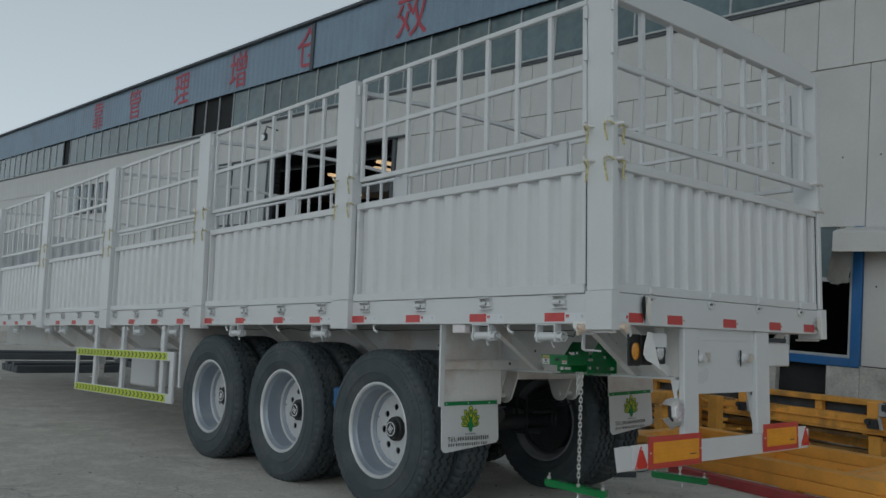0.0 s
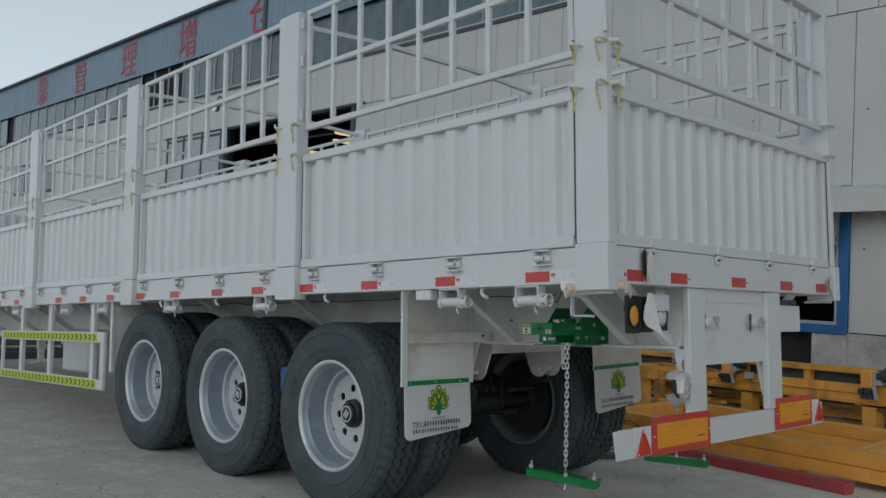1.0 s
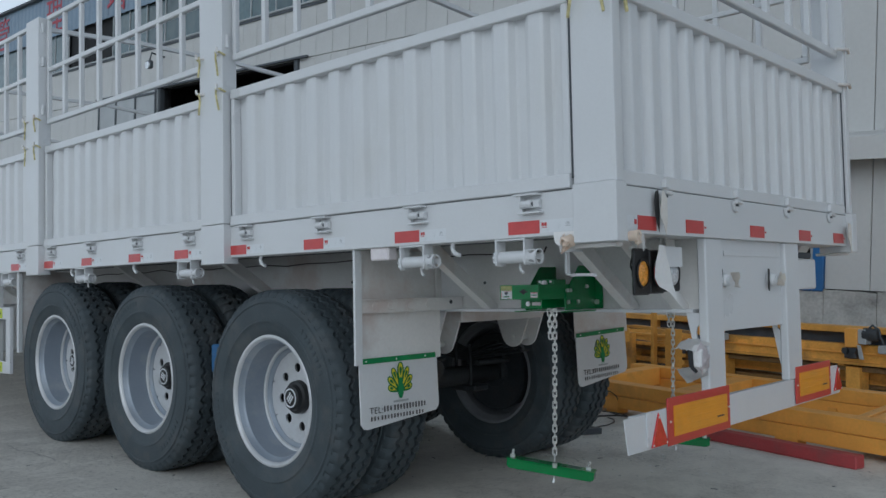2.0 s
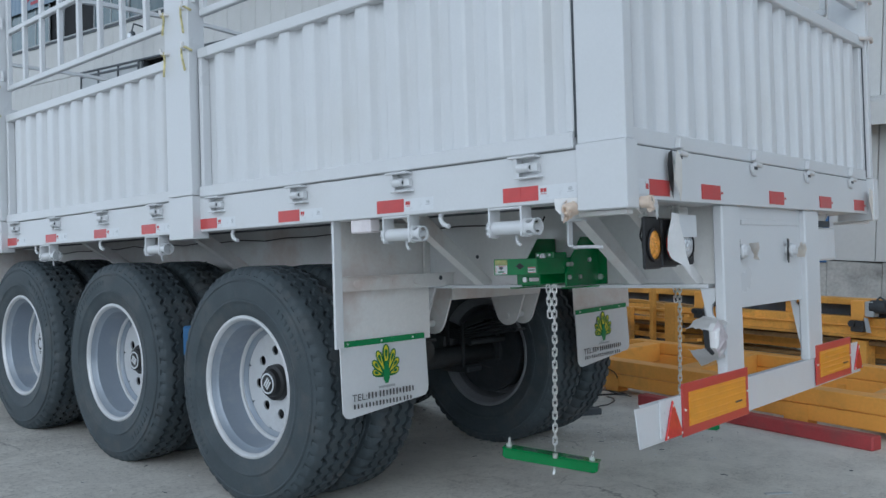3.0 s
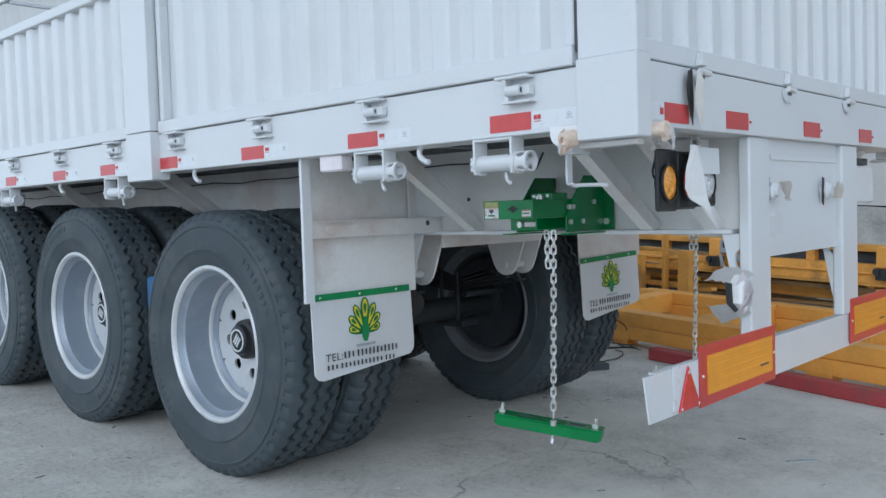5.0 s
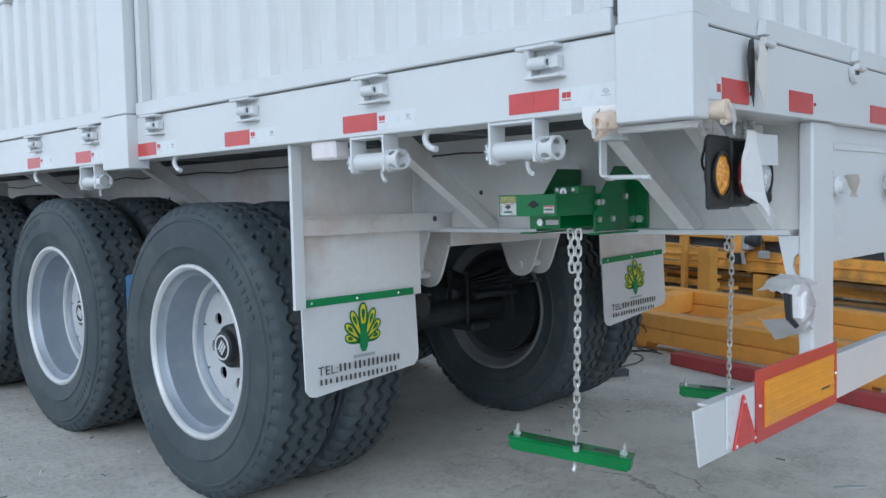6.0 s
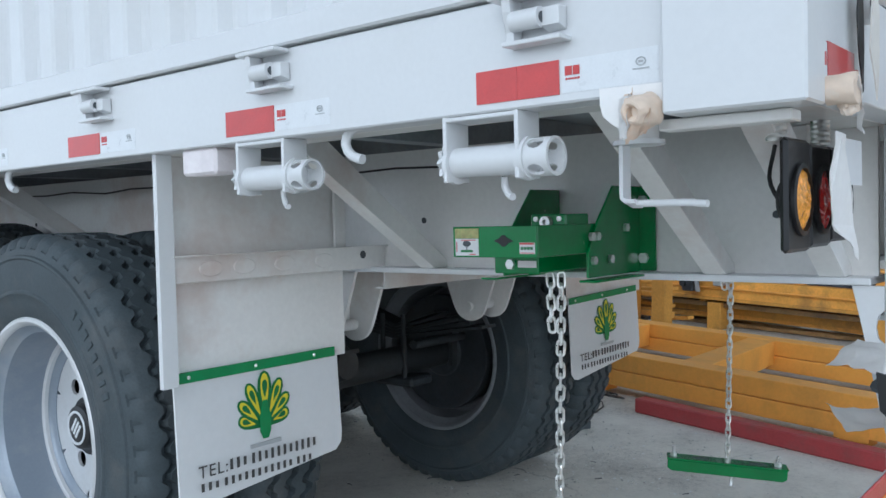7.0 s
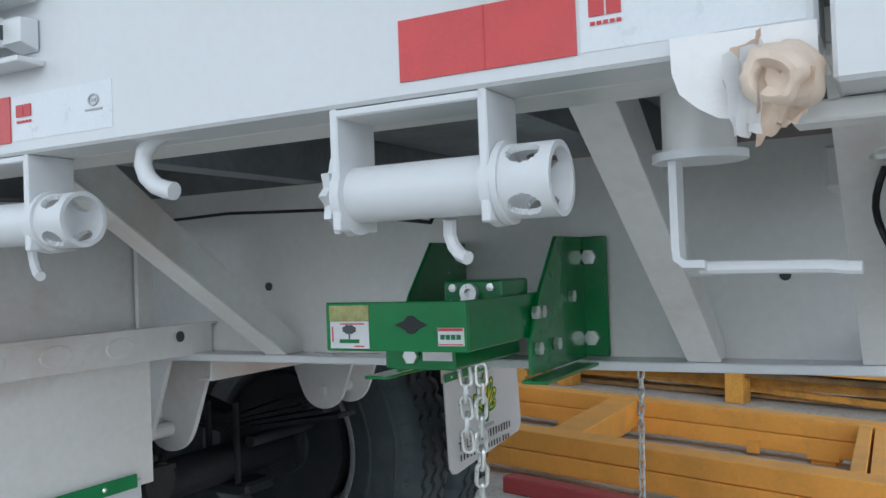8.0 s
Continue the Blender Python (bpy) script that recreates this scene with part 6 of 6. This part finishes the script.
def make_rack():
    r = thing("steel_rack", pose(6.0, 3.04, 0, 0, 0, -12), "yellow steel rack with bent planks and bars", "steel rack", "yellow steel stack")
    part("upright", box(0.0, 0.12, -0.072, 0.072, 0.0, 0.595, 0.006), OLDYELLOW, r, "broad yellow upright")
    for y, w, top in ((0.27, 0.024, 0.80), (0.62, 0.06, 0.52), (1.7, 0.06, 0.72), (2.9, 0.06, 0.72)):
        part("upright", box(0.02, 0.08, y - w, y + w, 0.0, top, 0.004), OLDYELLOW, r)
    for z0, z1, x in ((0.385, 0.425, 0.085), (0.495, 0.52, 0.085), (0.20, 0.25, 0.125)):
        part("long_rail", box(x, x + 0.06, -0.05, 3.2, z0, z1, 0.004), OLDYELLOW, r)
    part("box_beam", box(-0.42, -0.24, 0.36, 3.4, 0.44, 0.60, 0.008), OLDYELLOW, r, "yellow box beam on the rack")
    part("beam_stub", box(-0.40, -0.26, 0.45, 0.60, 0.0, 0.439, 0.006), OLDYELLOW, r)
    part("beam_stub", box(-0.40, -0.26, 2.6, 2.75, 0.0, 0.439, 0.006), OLDYELLOW, r)
    rnd = random.Random(12)
    for k in range(14):
        x, z, bow = 0.22 + 0.075 * (k % 5), 0.05 + 0.12 * (k // 3), rnd.uniform(0.01, 0.05)
        a, b = 0.1 + rnd.uniform(-0.15, 0.25), 2.6 + rnd.uniform(-0.6, 0.6)
        pts = [(x + rnd.uniform(-0.01, 0.01), a + (b - a) * j / 8, z + bow * math.sin(j / 8 * math.pi * 2 + k)) for j in range(9)]
        part("bent_plank", sweep(pts, 0, flat=(0.09, 0.03)), (OLDYELLOW, RUSTY, BANDBLUE)[k % 3], r)


make_rack()


def make_back_beam():
    g = thing("yellow_girder", pose(6.72, 1.42, 0.0, 0, 0, -12), "long yellow girder on short posts with a dark open band", "girder", "yellow steel stack")
    part("top_rail", box(0.0, 0.22, -5, 4.2, 0.607, 0.668, 0.006), OLDYELLOW, g)
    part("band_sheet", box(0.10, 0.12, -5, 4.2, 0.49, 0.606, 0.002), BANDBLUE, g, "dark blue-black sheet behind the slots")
    for y in (-4.0, -2.6, -1.3, 0.72, 1.62, 2.6, 3.6):
        part("web_plate", box(0.03, 0.099, y - 0.05, y + 0.05, 0.491, 0.606, 0.004), OLDYELLOW, g)
    part("bottom_rail", box(-0.02, 0.22, -5, 4.2, 0.295, 0.49, 0.006), OLDYELLOW, g)
    part("rail_lip", box(-0.045, -0.0205, -5, 4.2, 0.398, 0.414, 0.003), YELLOW, g, "bright yellow lip of the rail")
    part("rail_lip", box(-0.035, -0.0205, -5, 4.2, 0.285, 0.315, 0.003), OLDYELLOW, g)
    part("under_rail", box(0.03, 0.18, -5, 4.2, 0.215, 0.262, 0.004), RUSTY, g, "dark rusty rail under the girder")
    for y in (-3.1, -1.6, -0.06, 1.55, 3.0):
        part("support_post", box(-0.02, 0.16, y - 0.075, y + 0.075, 0.0, 0.262, 0.006), OLDYELLOW, g)
        part("spacer", box(0.0, 0.15, y + 0.10, y + 0.17, 0.2625, 0.2945, 0.003), OLDYELLOW, g)
    rnd = random.Random(3)
    for k, (x, z, bow, w) in enumerate(((0.20, 0.17, 0.012, 0.075), (0.23, 0.085, 0.035, 0.05), (0.30, 0.13, 0.02, 0.06), (0.36, 0.05, 0.03, 0.06), (0.45, 0.20, 0.02, 0.08), (0.55, 0.11, 0.03, 0.06), (0.26, 0.035, 0.012, 0.035))):
        pts = [(x + rnd.uniform(-0.006, 0.006), -4.6 + 0.72 * q, z + bow * math.sin(q * 0.8 + k * 1.7)) for q in range(12)]
        part("loose_bar", sweep(pts, 0, flat=(0.04, w)), OLDYELLOW if k in (0, 1, 4) else RUSTY, g)
    t = thing("hoist_trolley", pose(6.66, 1.33, 0.555, 0, 0, -12), "yellow hoist trolley with a black gear motor", "hoist", "hoist trolleys")
    part("trolley_body", box(-0.07, 0.055, -0.06, 0.075, -0.09, 0.105, 0.01), YELLOW, t)
    part("motor_bracket", box(-0.06, 0.05, -0.15, -0.0605, -0.05, 0.10, 0.008), FRAME, t, "grey motor bracket")
    part("gear_motor", lathe([(-0.11, 0.0), (-0.11, 0.05), (-0.09, 0.065), (0.03, 0.065), (0.03, 0.0)], 20, "y"), DARKSTEEL, t, "", pose(-0.01, -0.14, 0.05), True)
    part("wheel_block", box(-0.09, 0.045, -0.055, 0.07, -0.20, -0.0905, 0.012), DARKSTEEL, t, "black greasy wheel block")
    for y in (-0.035, 0.045):
        part("guide_roller", lathe([(-0.115, 0.0), (-0.115, 0.033), (-0.09, 0.033), (-0.09, 0.0)], 14, "x"), DARKSTEEL, t, "", pose(0, y, -0.12), True)
    part("side_strap", prism([(-0.09, -0.06), (-0.06, -0.06), (-0.085, -0.20), (-0.125, -0.20)], "x", -0.07, -0.05), FRAME, t)
    part("handle_rod", sweep([(0, -0.15, 0.11), (-0.01, -0.19, 0.145), (0.0, -0.25, 0.10), (0.0, -0.26, 0.04)], 0.011, 8), TRIM, t)
    part("cable_box", box(-0.07, 0.02, -0.36, -0.27, -0.13, -0.05, 0.01), FRAME, t, "grey cable box")
    part("cable_drop", sweep([(0.0, -0.25, 0.05), (-0.02, -0.30, -0.02), (-0.025, -0.31, -0.06)], 0.008, 8), TRIM, t)
    copy_thing(t, pose(7.03, 3.16, 0.565, 0, 0, -12))


make_back_beam()


# ---- small clutter on the ground ----
def make_clutter():
    rnd = random.Random(21)
    for k in range(5):
        x, y = 3.0 + 0.12 * k, 2.3 + 0.12 * (k % 3)
        pts = [(x + 0.2 * math.cos(a * 0.6 + k) + 0.04 * a, y + 0.14 * math.sin(a * 0.6 + k * 2), 0.008 + 0.05 * max(0, math.sin(a * 0.45 + k))) for a in range(12)]
        w = thing("loose_wire", Matrix.Identity(4), "thin dark wire lying in loose curls on the concrete", "wire", "loose wires")
        part("strand", sweep(pts, 0.0045, 6), BLACK, w, "", None, True)
    b = thing("steel_offcut", pose(2.92, 2.10, 0.0, 0, 0, 60), "grey steel offcut lying by the tyre", "offcut")
    part("offcut_bar", box(-0.03, 0.03, -0.13, 0.10, 0.0, 0.045, 0.004), TRIM, b)
    b = thing("flat_iron_strip", pose(1.90, 0.30, 0.0, 0, 0, 50), "thin flat iron strip on the concrete", "offcut")
    part("strip_body", box(-0.012, 0.012, -0.07, 0.07, 0.0, 0.006, 0.002), FRAME, b)
    bm = bmesh.new()
    for k in range(1500):
        x, y, s = rnd.uniform(-3, 6), rnd.uniform(-2.5, 7), rnd.uniform(0.002, 0.006) * rnd.uniform(0.6, 1.9)
        if rnd.random() < 0.25:
            x, y = rnd.gauss(2.5, 0.4), rnd.gauss(1.9, 0.4)
        v = [bm.verts.new((x + s * rnd.uniform(0.6, 1.4) * math.cos(a), y + s * rnd.uniform(0.6, 1.4) * math.sin(a), 0)) for a in (0, 1.5, 3.1, 4.6)]
        top = bm.verts.new((x, y, s * rnd.uniform(0.5, 1.0)))
        for i in range(4):
            bm.faces.new((v[i], v[(i + 1) % 4], top))
    grit = new("grit", finish(bm, RUBBLE, "grit"))
    tagged(grit, "scattered pale stone grit on the concrete", "gravel", kind="stuff")
    bm = bmesh.new()
    for k in range(420):
        x, y, s = rnd.uniform(-2.5, 4.5), rnd.uniform(-2.0, 4.5), rnd.uniform(0.0015, 0.006) * rnd.uniform(0.6, 1.6)
        if rnd.random() < 0.3:
            x, y = rnd.gauss(2.4, 0.35), rnd.gauss(1.5, 0.35)
        a0 = rnd.uniform(0, 3)
        v = [bm.verts.new((x + s * q * math.cos(a0 + a), y + s * q * math.sin(a0 + a), 0.001 + rnd.uniform(0, 0.002))) for a, q in ((0, 1.6), (1.3, 0.7), (3.0, 1.5), (4.4, 0.8))]
        top = bm.verts.new((x, y, 0.003 + s * 0.3))
        for i in range(4):
            bm.faces.new((v[i], v[(i + 1) % 4], top))
        bm.faces.new(v)
    chips = new("paint_chips", finish(bm, FLAP, "paint_chips"))
    tagged(chips, "tiny white paint and paper chips on the concrete", "litter", kind="stuff")
    bm = bmesh.new()
    for k in range(160):
        x, y, s, a0 = rnd.uniform(-2.5, 4.5), rnd.uniform(-2.0, 5), rnd.uniform(0.006, 0.022), rnd.uniform(0, 3.14)
        w = rnd.uniform(0.0012, 0.003)
        bend = rnd.uniform(-0.3, 0.3)
        sweep([(x - s * math.cos(a0), y - s * math.sin(a0), 0.002), (x + bend * s * math.sin(a0), y - bend * s * math.cos(a0), 0.003), (x + s * math.cos(a0), y + s * math.sin(a0), 0.002)], w, 4, bm)
    twigs = new("dark_litter", finish(bm, TRIM, "dark_litter"))
    tagged(twigs, "dark slivers and short wire ends on the concrete", "litter", kind="stuff")
    for x, y, s in ((0.9, 11.5, 1.2), (2.0, 16.0, 1.6), (3.6, 13.0, 1.0)):
        p = thing("timber_pile", pose(x + 1.5, y + 4, 0), "low pile of dark timbers beyond the trailer", "timber", "far timber piles")
        for k in range(5):
            part("timber", box(-0.9 * s, 0.9 * s, 0.22 * k, 0.22 * k + 0.18, 0.0, 0.14 + 0.05 * (k % 2), 0.01), TRIM, p)
    rb = random.Random(5)
    for k in range(16):
        c = thing("broken_brick", pose(7.75 + rb.uniform(-0.35, 0.3), rb.uniform(1.2, 3.6), 0.0, 0, 0, rb.uniform(0, 180)), "broken grey masonry lump below the window", "rubble", "rubble below the window")
        s = rb.uniform(0.08, 0.18)
        bm = box(-s, s, -s * 0.7, s * 0.7, 0, s * 0.9, s * 0.25)
        for v in bm.verts:
            v.co += Vector((rb.uniform(-1, 1), rb.uniform(-1, 1), 0)) * s * 0.15
        part("lump", bm, RUBBLE, c)


make_clutter()
